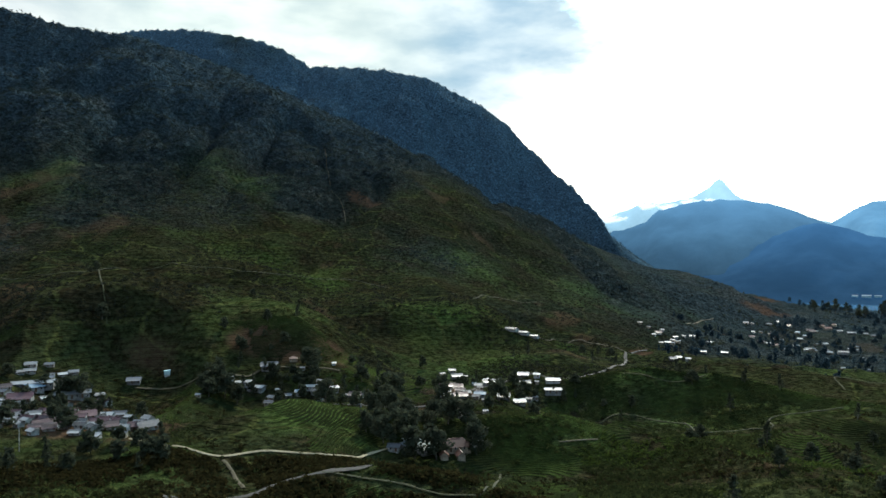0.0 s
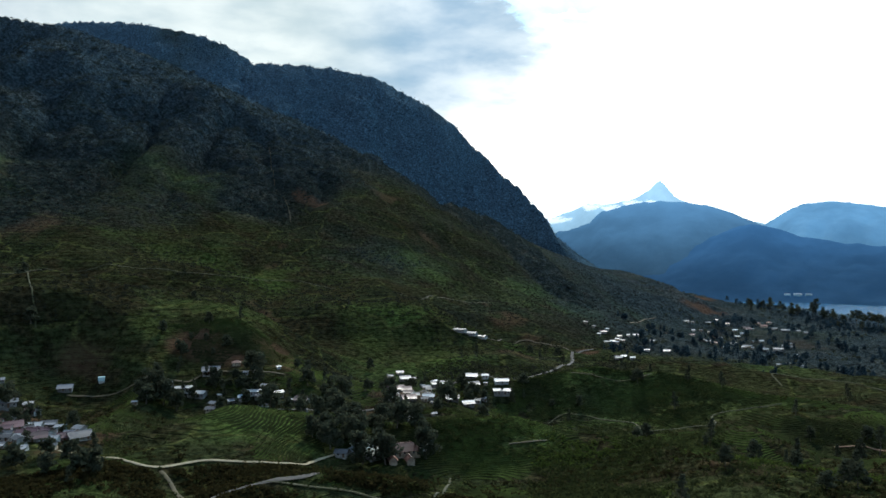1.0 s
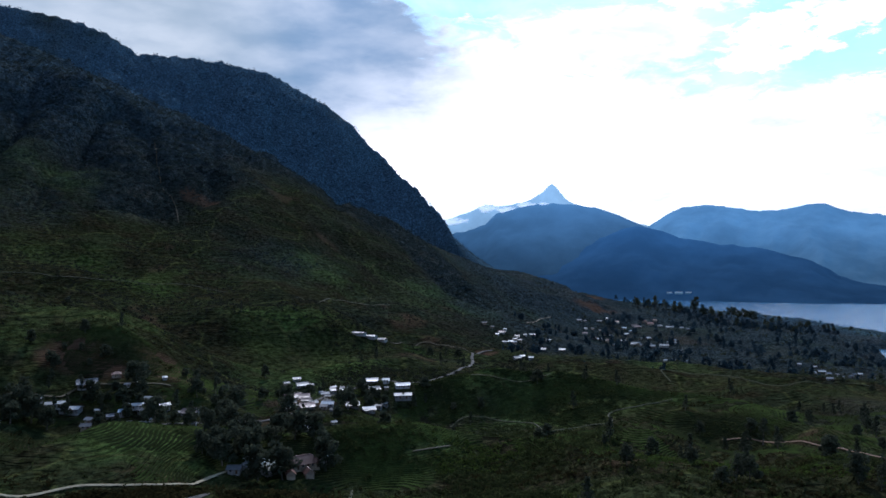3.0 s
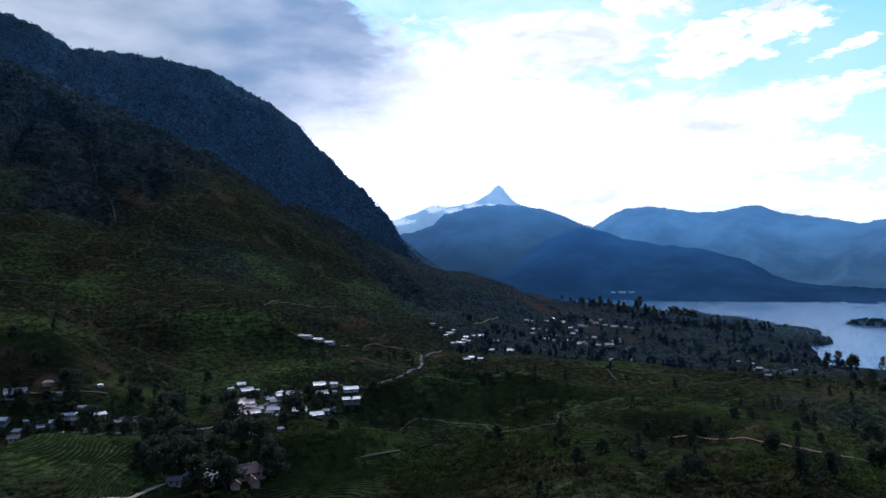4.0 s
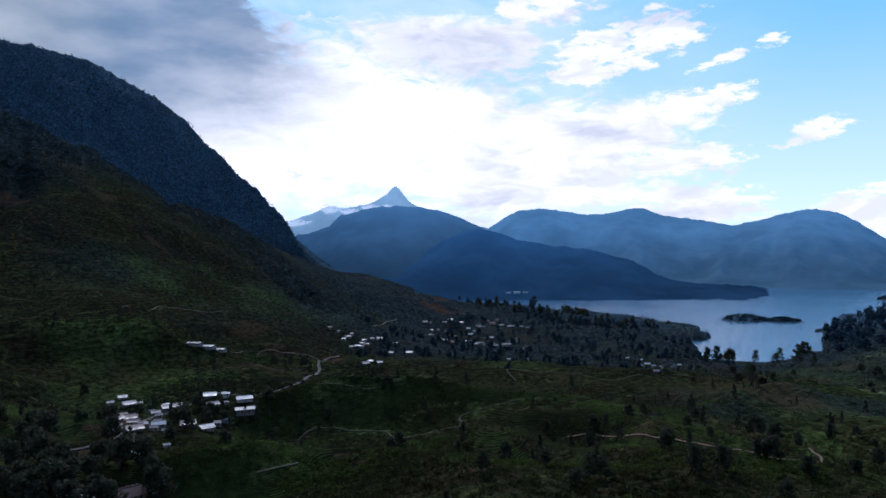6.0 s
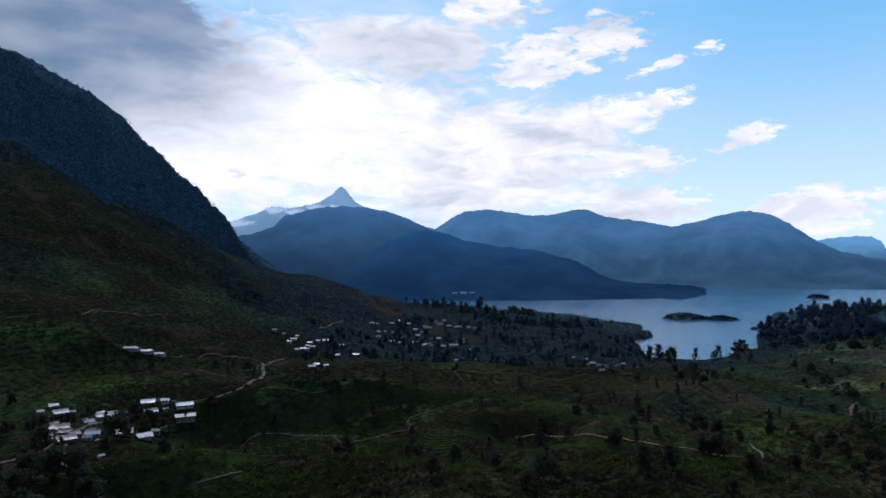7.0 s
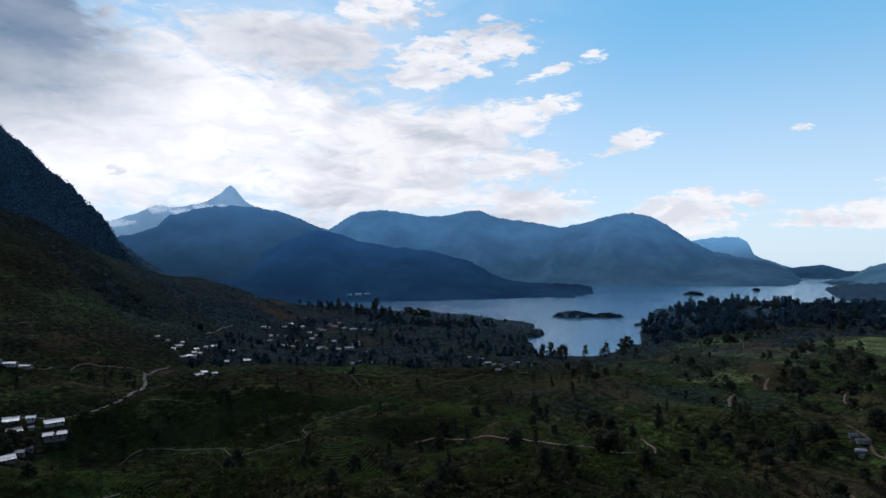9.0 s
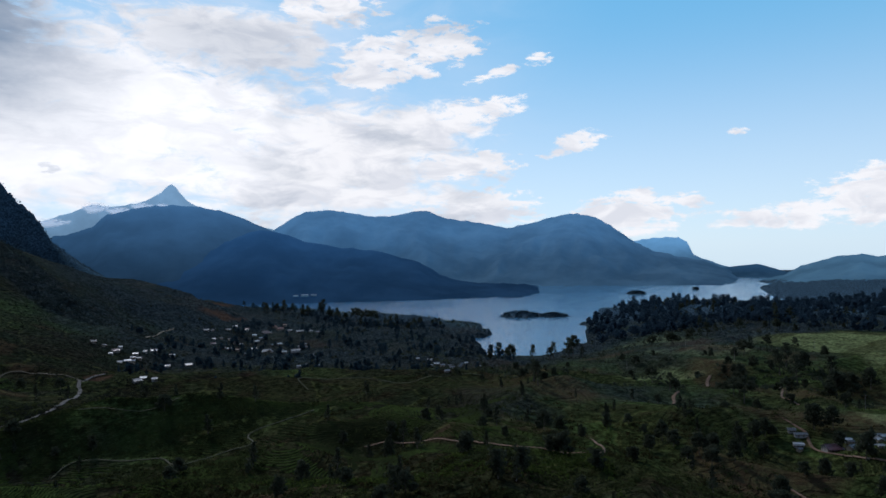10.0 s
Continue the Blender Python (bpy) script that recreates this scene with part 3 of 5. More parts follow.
def build_ground():
    fine = np.arange(-38, 82, 0.17)
    coarse = np.arange(82, 322, 3.0)
    angle = np.radians(np.concatenate([fine, coarse]))
    r = np.concatenate([[2.0, 60.0, 120.0], 150 * np.exp(np.linspace(0, math.log(4900 / 150), 450))])
    rr, aa = np.meshgrid(r, angle, indexing="ij")
    x, y = rr * np.sin(aa), rr * np.cos(aa)
    z, wood = relief(x, y)
    fresh = smooth(0.25, 0.9, fractal(x, y, 120, 3, 30.0)) * 0.8
    for kx, ky, kr, kf in ((-68, 312, 46, 0.8), (44, 320, 46, 0.8), (130, 435, 60, 0.75), (180, 420, 55, 0.75), (-110, 455, 70, 0.5), (20, 520, 80, 0.5), (70, 590, 60, 0.6)):
        fresh = np.maximum(fresh, kf * smooth(kr, 0.5 * kr, np.hypot(x - kx, y - ky) + 14 * fractal(x, y, 30, 3, 38.0)))
    fresh = np.maximum(fresh, sun_patch(x, y))
    # stronger sun on the right-hand slopes, painted as paler growth
    fresh = np.maximum(fresh, 0.72 * smooth(0.8, 1.2, x / np.maximum(y, 1.0)) * smooth(260, 330, np.hypot(x, y)) * smooth(1100, 900, np.hypot(x, y)))
    fresh = np.maximum(fresh, 1.0 * smooth(0.9, 1.5, x / np.maximum(y, 1.0)) * smooth(-0.5, 0.5, fractal(x, y, 70, 3, 37.0)) * smooth(250, 420, x) * smooth(1300, 1000, np.hypot(x, y)))
    soil = smooth(0.75, 1.0, fractal(x, y, 60, 3, 31.0)) * 0.4 * (1 - wood)
    for sx, sy, sr in ((611, 1332, 40), (-186, 346, 22), (-165, 290, 26), (-172, 300, 22), (12, 420, 22), (-95, 428, 20), (-112, 436, 24), (408, 186, 9), (395, 170, 8), (176, 612, 7), (500, 1085, 45), (-60, 437, 34), (-199, 340, 13), (-150, 272, 12), (-112, 985, 26)):
        soil = np.maximum(soil, 0.8 * smooth(sr, sr * 0.4, np.hypot((x - sx), (y - sy) * 1.6) + 10 * fractal(x, y, 18, 2, 33.0)))
    soil = np.maximum(soil, 0.4 * smooth(0.8, 1.2, x / np.maximum(y, 1.0)) * smooth(1000, 800, np.hypot(x, y)) * smooth(0.0, 0.7, fractal(x, y, 55, 3, 39.0)) * (1 - sun_patch(x, y)))
    front, rear, _ = mountains(x, y)
    bank = smooth(4.5, 1.5, z) * smooth(-0.5, 0.5, z)
    soil = np.maximum(soil, 0.15 * bank)
    verts = np.stack([x, y, z], -1).reshape(-1, 3)
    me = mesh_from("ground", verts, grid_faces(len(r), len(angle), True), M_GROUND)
    # the alpha of cover: how far haze is painted into the forest colour
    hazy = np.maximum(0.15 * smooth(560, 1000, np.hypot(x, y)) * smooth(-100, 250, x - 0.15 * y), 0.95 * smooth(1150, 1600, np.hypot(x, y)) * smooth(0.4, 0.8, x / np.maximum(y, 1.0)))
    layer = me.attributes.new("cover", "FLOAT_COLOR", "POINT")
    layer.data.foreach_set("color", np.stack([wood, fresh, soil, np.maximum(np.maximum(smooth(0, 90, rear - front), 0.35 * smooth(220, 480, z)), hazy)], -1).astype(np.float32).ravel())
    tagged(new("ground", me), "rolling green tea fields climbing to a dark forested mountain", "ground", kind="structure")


def build_lake():
    bm = bmesh.new()
    bmesh.ops.create_grid(bm, x_segments=40, y_segments=40, size=1)
    for v in bm.verts:
        v.co = Vector((2250 + 1950 * v.co.x, 1300 + 1100 * v.co.y, 0))
    me = bpy.data.meshes.new("lake")
    bm.to_mesh(me)
    me.materials.append(M_WATER)
    tagged(new("lake", me), "calm grey-blue reservoir mirroring the cloudy sky", "water", kind="structure")


def build_range(name, label, crest, dist, front, mat, rough, seed):
    """A far range: its crest as azimuth and elevation in degrees, the crest's distance, and how far its foot lies before it."""
    az = np.linspace(crest[0][0], crest[-1][0], 260)
    top = EYE + dist * np.tan(np.radians(np.interp(az, [c[0] for c in crest], [c[1] for c in crest])))
    u = np.linspace(-1, 1, 51)  # -1: foot, 0: crest, 1: foot behind
    uu, aa = np.meshgrid(u, np.radians(az), indexing="ij")
    d = dist + np.where(uu < 0, uu * front, uu * min(300, 4900 - dist))
    x, y = d * np.sin(aa), d * np.cos(aa)
    tt = np.broadcast_to(top, uu.shape)
    fall = 1 - np.abs(uu)
    z = -4 + (tt + 4) * np.where(uu < 0, fall ** 1.15, fall)
    free = np.sin(np.pi * np.clip(fall, 0, 1)) * smooth(10, 220, tt)
    spur = 1 - np.abs(fractal(aa * dist, d * 0.6, 330, 4, seed))
    z = z + rough * free * (spur - 0.55) + 4.5 * fractal(aa * dist, d, 40, 3, seed + 3) * smooth(0.02, 0.2, fall)
    verts = np.stack([x, y, z], -1).reshape(-1, 3)
    me = mesh_from(name, verts, grid_faces(len(u), len(az)), mat)
    tagged(new(name, me), label, "mountain", kind="structure")


BLUE = [(8, -3), (11.2, -1.2), (13.7, 1.31), (15.2, 1.6), (16.2, 1.99), (17.15, 2.91), (18.5, 3.13), (19.5, 3.5), (20.6, 3.58), (21.8, 3.62), (23.6, 3.51), (25.0, 3.22),
        (26.9, 2.59), (28.3, 1.98), (29.6, 1.41), (31.0, 0.75), (33.5, -0.6), (36, -1.8)]
SPUR = [(12, -3.6), (18, -2.4), (22, -0.9), (24.5, 0.3), (26.2, 1.05), (27.4, 1.5), (28.3, 1.72), (29.6, 1.45), (31.4, 0.74), (34.1, 0.26), (36.7, -0.03), (38.9, -0.58),
        (40.5, -0.94), (41.4, -1.5), (42.2, -2.1), (43.6, -2.55), (45.4, -2.75), (48.0, -2.88), (49.5, -3.02), (50.1, -3.2), (50.5, -3.45)]
DOME = [(25, -0.6), (28.2, 0.96), (29.6, 1.96), (30.5, 2.59), (31.7, 3.16), (33.5, 3.31), (35.5, 3.0), (37.0, 2.7), (38.5, 2.75), (40.4, 3.06), (41.4, 3.12), (43.0, 2.51),
        (45.4, 2.11), (48.0, 1.63), (49.9, 2.05), (52.1, 2.56), (53.5, 2.71), (54.8, 2.41), (56.2, 1.65), (57.9, 0.4), (59.6, -0.43), (61.7, -0.9), (63.4, -1.22),
        (64.6, -1.79), (65.4, -2.35)]
PEAK = [(10, 1.5), (11.9, 2.0), (13.0, 2.32), (14.8, 2.96), (16.2, 3.6), (17.6, 3.46), (19.2, 3.73), (20.4, 4.19), (21.0, 4.64), (21.4, 5.06), (21.67, 5.19), (22.0, 4.96),
        (22.36, 4.45), (22.8, 3.94), (23.4, 3.61), (25.0, 3.0), (28, 2.0), (31, 1.4)]
FAR = [(55, -0.6), (55.7, -0.15), (57.7, 0.36), (58.5, 0.57), (60.0, 0.68), (61.3, 0.65), (61.9, 0.29), (62.4, -0.69), (63.6, -1.22), (64.8, -1.66), (67, -2.0), (70, -2.2)]
LOW = [(62.2, -2.8), (62.7, -2.35), (63.8, -1.74), (65.4, -1.58), (66.9, -1.46), (68.1, -1.76), (69.2, -2.17), (70.3, -2.5), (71.4, -2.82)]
RIGHT = [(66, -2.9), (68.5, -2.26), (69.6, -1.59), (71.1, -1.1), (72.5, -0.79), (73.4, -0.67), (74.2, -0.88), (75.5, -0.77), (80, -0.3), (88, 0.5), (96, -1.5)]
build_ground()
build_lake()
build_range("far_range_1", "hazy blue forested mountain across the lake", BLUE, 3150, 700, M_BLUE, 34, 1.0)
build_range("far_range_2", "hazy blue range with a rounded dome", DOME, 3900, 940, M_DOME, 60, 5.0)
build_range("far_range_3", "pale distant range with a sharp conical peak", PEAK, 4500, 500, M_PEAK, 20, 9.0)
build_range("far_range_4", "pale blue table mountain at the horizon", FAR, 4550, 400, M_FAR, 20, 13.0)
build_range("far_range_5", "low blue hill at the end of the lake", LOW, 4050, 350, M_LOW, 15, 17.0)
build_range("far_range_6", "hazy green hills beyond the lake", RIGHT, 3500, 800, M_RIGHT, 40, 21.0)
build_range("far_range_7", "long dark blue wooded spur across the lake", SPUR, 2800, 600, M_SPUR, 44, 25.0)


def mist(x, y, z, wide, high):
    """A wisp of cloud before the far peak."""
    bm = bmesh.new()
    bmesh.ops.create_grid(bm, x_segments=24, y_segments=12, size=1)
    for v in bm.verts:
        v.co = Vector((v.co.x, 0.12 * math.cos(2 * v.co.x) + 0.03 * math.sin(5 * v.co.y), v.co.y))
    me = bpy.data.meshes.new("mist")
    bm.to_mesh(me)
    bm.free()
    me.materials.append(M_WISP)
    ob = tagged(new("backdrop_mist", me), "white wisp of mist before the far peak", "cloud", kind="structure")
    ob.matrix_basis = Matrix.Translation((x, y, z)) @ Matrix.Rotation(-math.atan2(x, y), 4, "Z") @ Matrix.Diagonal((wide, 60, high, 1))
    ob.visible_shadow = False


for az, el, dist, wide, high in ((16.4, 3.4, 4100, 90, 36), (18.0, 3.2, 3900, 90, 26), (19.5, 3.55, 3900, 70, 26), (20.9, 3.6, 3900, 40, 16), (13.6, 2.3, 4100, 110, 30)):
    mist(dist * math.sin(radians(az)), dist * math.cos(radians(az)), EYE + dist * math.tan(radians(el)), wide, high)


# ---- plan: places of houses (x, y, kind, size) and lines of roads ----
LEFT_UPPER = [(-209, 352, 7, 1.21), (-206, 350, 6, 1.3), (-192, 316, 1, 1.29), (-195, 340, 0, 0.62), (-189, 354, 9, 1.24), (-182, 368, 0, 0.69),
    (-220, 361, 0, 0.62), (-218, 367, 0, 0.79), (-221, 373, 0, 0.8), (-215, 380, 2, 0.62), (-210, 373, 8, 0.69), (-207, 378, 0, 0.64), (-204, 384, 2,
    0.68), (-176, 396, 2, 0.99)]
LEFT_LOWER = [(-167, 297, 1, 0.86), (-162, 300, 1, 1.03), (-155, 297, 1, 0.62), (-176, 304, 1, 0.65), (-191, 307, 0, 1.14), (-177, 296, 3, 0.88),
    (-177, 282, 0, 0.93), (-200, 315, 0, 0.62), (-176, 341, 0, 0.64), (-160, 325, 3, 0.93), (-161, 346, 2, 0.88), (-152, 337, 4, 0.75), (-131, 283, 0,
    0.85), (-123, 289, 2, 1.06), (-153, 280, 0, 0.66), (-143, 270, 0, 0.62), (-143, 283, 0, 0.77), (-134, 267, 0, 0.67), (-162, 276, 1, 0.64), (-156,
    275, 1, 0.64), (-154, 286, 1, 0.82)]
MIDDLE = [(-114, 397, 10, 0.92), (-106, 394, 10, 1.02), (-104, 416, 2, 1.28), (-91, 422, 5, 0.62), (-78, 413, 8, 0.68), (-83, 410, 8, 0.68), (-66,
    419, 8, 0.62), (-126, 389, 8, 0.79), (-122, 395, 2, 0.73), (-69, 394, 0, 0.74), (-74, 388, 10, 0.82), (-63, 386, 10, 0.93), (-93, 391, 8, 0.65),
    (-85, 383, 2, 0.62), (-79, 384, 6, 0.9), (-75, 374, 8, 0.64), (-67, 366, 2, 0.7), (-53, 383, 8, 0.62), (-48, 383, 1, 0.97), (-43, 353, 8, 0.62),
    (-127, 360, 11, 0.62)]
CENTRE = [(-1, 491, 11, 0.92), (6, 501, 0, 0.74), (9, 483, 2, 1.02), (15, 478, 8, 0.77), (31, 456, 3, 0.91), (20, 459, 8, 0.67), (2, 401, 11, 0.88),
    (0, 394, 2, 0.63), (5, 397, 8, 0.65), (10, 413, 1, 0.76), (21, 404, 6, 1.02), (23, 392, 8, 0.64), (35, 409, 0, 1.07), (44, 407, 0, 1.0), (52, 424,
    8, 0.97), (57, 430, 8, 0.85), (53, 463, 0, 1.04), (61, 455, 8, 1.04), (52, 447, 2, 0.95), (60, 447, 11, 0.63), (70, 447, 3, 0.75), (69, 438, 10,
    1.11), (10, 346, 2, 0.8), (21, 354, 11, 0.65), (-29, 390, 8, 0.64)]
FARTHER = [(229, 757, 8, 1.02), (245, 780, 8, 0.92), (238, 739, 0, 0.86), (257, 771, 0, 0.75), (270, 781, 8, 1.19), (283, 792, 0, 0.93), (299, 784, 0,
    0.77), (279, 747, 2, 0.83), (302, 747, 2, 1.26), (185, 562, 2, 0.83), (198, 585, 0, 0.68), (193, 550, 8, 0.94), (227, 727, 2, 0.62)]
TOWN = [(430, 990, 2, 1.3), (441, 994, 8, 1.3), (469, 1004, 2, 1.3), (489, 1021, 0, 1.24), (439, 963, 11, 1.3), (450, 961, 11, 1.3), (449, 943, 5,
    0.78), (423, 907, 0, 1.1), (431, 899, 5, 1.15), (494, 971, 6, 1.3), (496, 954, 6, 1.3), (482, 942, 0, 1.3), (455, 899, 0, 1.2), (460, 877, 2,
    1.21), (496, 905, 0, 0.95)]
TOWN_EAST = [(461, 832, 0, 1.05), (475, 827, 3, 1.15), (556, 1007, 12, 1.3), (557, 1024, 5, 1.15), (574, 1023, 5, 0.87), (566, 994, 0, 1.3), (568,
    969, 3, 1.3), (583, 963, 0, 1.3), (508, 872, 8, 1.3), (513, 864, 8, 1.13), (468, 776, 8, 1.3), (584, 945, 2, 1.3)]
SHORE_HOMES = [(402, 700, 8, 1.14), (414, 703, 8, 0.9), (427, 700, 8, 0.77), (536, 658, 8, 1.21), (554, 657, 0, 0.78), (537, 627, 0, 1.05), (526, 594,
    8, 1.13), (525, 588, 2, 0.68), (535, 587, 8, 1.13), (572, 614, 8, 1.19), (560, 583, 11, 0.98), (584, 597, 8, 1.19), (417, 482, 2, 0.65)]
HAMLET = [(414, 197, 8, 1.0), (413, 192, 10, 0.73), (402, 189, 0, 0.72), (398, 187, 11, 0.66), (416, 169, 8, 0.85), (415, 167, 11, 0.62), (408, 160,
    2, 0.62), (402, 154, 2, 0.62), (431, 159, 0, 0.62), (428, 156, 8, 0.86), (392, 147, 8, 0.66)]
SHEDS = [(57, 581, 0), (66, 580, 0), (76, 594, 0)]
TANK = [(-160, 403, 0)]
ROAD_LOW = [(-62, 209), (-52, 222), (-35, 234), (-27, 243), (-17, 293)]
ROAD_MID = [(-20, 375), (-7, 381), (5, 392), (18, 433), (31, 452), (45, 460), (57, 464)]
ROAD_HIGH = [(103, 474), (114, 485), (132, 520), (146, 557), (150, 574), (164, 608), (180, 616)]
SIDE_LANE = [(14, 406), (9, 387), (8, 371)]
LANE = [(-121, 268), (-104, 259), (-90, 253), (-82, 252), (-70, 259), (-56, 262), (-40, 266), (-29, 288), (-23, 295)]
FOOTPATH = [(-79, 249), (-73, 241), (-63, 219)]
BENCH = [(78, 599), (95, 612), (121, 662), (140, 652), (148, 628)]
KNOLL_PATH = [(50, 302), (61, 307), (69, 313)]
FRONT_PATH = [(-42, 229), (-28, 234), (-13, 236), (6, 230), (14, 231), (23, 282)]
RIDGE_PATH = [(114, 446), (132, 434), (148, 428), (162, 429)]
TOWN_LANE = [(306, 876), (351, 951), (380, 980)]
POLES = [(695, 408), (850, 334), (677, 307), (510, 187), (629, 326), (591, 414), (-17, 313), (-152, 249)]
CASCADE = [(-196, 1160), (-180, 1082), (-160, 995), (-144, 970), (-135, 949), (-129, 924)]
TEA_PATH = [(92, 409), (103, 415), (122, 403), (136, 390), (138, 373), (157, 375), (176, 373), (180, 384), (202, 388), (224, 390)]
FAR_TRACK = [(283, 490), (285, 502), (287, 511), (294, 509), (315, 500), (338, 480), (357, 450), (407, 428)]
CLAY_NEAR = [(217, 332), (227, 322), (232, 283), (231, 259), (231, 236), (240, 222), (250, 213), (263, 219), (270, 228), (282, 240)]
CLAY_A = [(453, 291), (456, 291), (464, 296), (477, 299)]
CLAY_B = [(534, 305), (552, 314), (563, 317)]
CLAY_ROAD = [(360, 118), (377, 144), (388, 161), (400, 177), (405, 183), (411, 187), (419, 192), (425, 206)]
CLAY_UP = [(490, 220), (510, 233), (518, 242), (545, 252), (577, 268)]
CLAY_EDGE = [(311, 162), (307, 158), (304, 152), (300, 143)]
SLOPE = [(8, 663), (39, 725), (72, 762), (112, 784)]
BACK_LANE = [(-174, 392), (-146, 395), (-117, 405), (-103, 417), (-82, 414), (-61, 409)]
STAIR = [(-205, 424), (-210, 433), (-216, 442), (-239, 484), (-262, 530)]
CONTOUR = [(-381, 598), (-338, 592), (-313, 607), (-300, 640), (-266, 649), (-226, 673), (-184, 677), (-147, 684), (-106, 706), (-49, 710)]
# trees that stand out: x, y, height
GUMS = [(659, 1236, 22), (693, 1230, 27), (706, 1219, 23), (723, 1191, 20), (740, 1177, 25), (750, 1183, 31), (757, 1145, 20), (806, 1027, 23), (792, 1028, 19),
        (777, 1025, 15), (754, 630, 23), (359, 334, 17), (372, 348, 16), (477, 306, 14), (608, 278, 19), (564, 248, 25), (629, 281, 22), (629, 246, 19), (226, 312, 14)]
UMBRELLAS = [(765, 1094, 27), (763, 1065, 28), (754, 1030, 27), (776, 614, 28)]
SPREADING = [(858, 1023, 15), (613, 615, 11), (676, 636, 20), (892, 1024, 10), (974, 1054, 9), (710, 1190, 16), (750, 1154, 14), (762, 1124, 15), (587, 228, 22), (597, 220, 20),
             (615, 213, 20), (423, 188, 17), (428, 180, 15), (388, 207, 13), (400, 206, 12), (633, 267, 18), (708, 276, 12), (380, 150, 16), (740, 700, 16)]


# ---- things: helpers ----
def surface(x, y):
    """The height of the finished ground at one place."""
    return float(relief(np.array([float(x)]), np.array([float(y)]))[0][0])


def part(name, bm, mat, parent, label="", smooth_shade=False):
    """One mesh object under a thing or a part."""
    me = bpy.data.meshes.new(name)
    if smooth_shade:
        for f in bm.faces:
            f.smooth = True
    bm.to_mesh(me)
    bm.free()
    me.materials.append(mat)
    ob = new(name, me)
    ob.parent = parent
    if label:
        ob["label"] = label
    return ob


def box(bm, x0, x1, y0, y1, z0, z1, bevel=0.0):
    made = bmesh.ops.create_cube(bm, size=1)["verts"]
    for v in made:
        v.co = Vector(((x0 + x1) / 2 + v.co.x * (x1 - x0), (y0 + y1) / 2 + v.co.y * (y1 - y0), (z0 + z1) / 2 + v.co.z * (z1 - z0)))
    if bevel:
        edges = list({e for v in made for e in v.link_edges})
        bmesh.ops.bevel(bm, geom=edges, offset=bevel, segments=1, affect="EDGES")


def tube(bm, path, radii, sides=7):
    """A bent, tapering limb along a path."""
    rings = []
    for k, p in enumerate(path):
        q = path[min(k + 1, len(path) - 1)] - path[max(k - 1, 0)]
        turn = q.to_track_quat("Z", "Y").to_matrix()
        rings.append([bm.verts.new(p + turn @ Vector((radii[k] * math.cos(a), radii[k] * math.sin(a), 0)))
                      for a in (2 * math.pi * i / sides for i in range(sides))])
    for a, b in zip(rings, rings[1:]):
        for i in range(sides):
            bm.faces.new((a[i], a[(i + 1) % sides], b[(i + 1) % sides], b[i]))
    bm.faces.new(rings[-1])


def leaf_quads(rng, centres, spreads, count, size, flat=0.0):
    """Small bent leaf sprays round the given centres, as corner points and quads."""
    pick = rng.randint(0, len(centres), count)
    off = rng.normal(size=(count, 3))
    off /= np.linalg.norm(off, axis=1)[:, None] + 1e-9
    mid = np.asarray(centres)[pick] + off * (np.asarray(spreads)[pick] * rng.uniform(0.55, 1.05, (count, 1)))
    out = off + 0.8 * rng.normal(size=(count, 3))
    out[:, 2] += flat
    out /= np.linalg.norm(out, axis=1)[:, None] + 1e-9
    side = np.cross(out, rng.normal(size=(count, 3)))
    side /= np.linalg.norm(side, axis=1)[:, None] + 1e-9
    up = np.cross(out, side)
    s = size * rng.uniform(0.6, 1.4, (count, 1))
    corners = np.stack([mid - s * side - 0.7 * s * up, mid + s * side - 0.5 * s * up, mid + 0.8 * s * side + 0.7 * s * up + 0.3 * s * out,
                        mid - 0.7 * s * side + 0.6 * s * up], 1).reshape(-1, 3)
    return corners, np.arange(4 * count).reshape(-1, 4)


def part_from(name, verts, faces, mat, parent):
    ob = new(name, mesh_from(name, verts, faces, mat, False))
    ob.parent = parent
    return ob


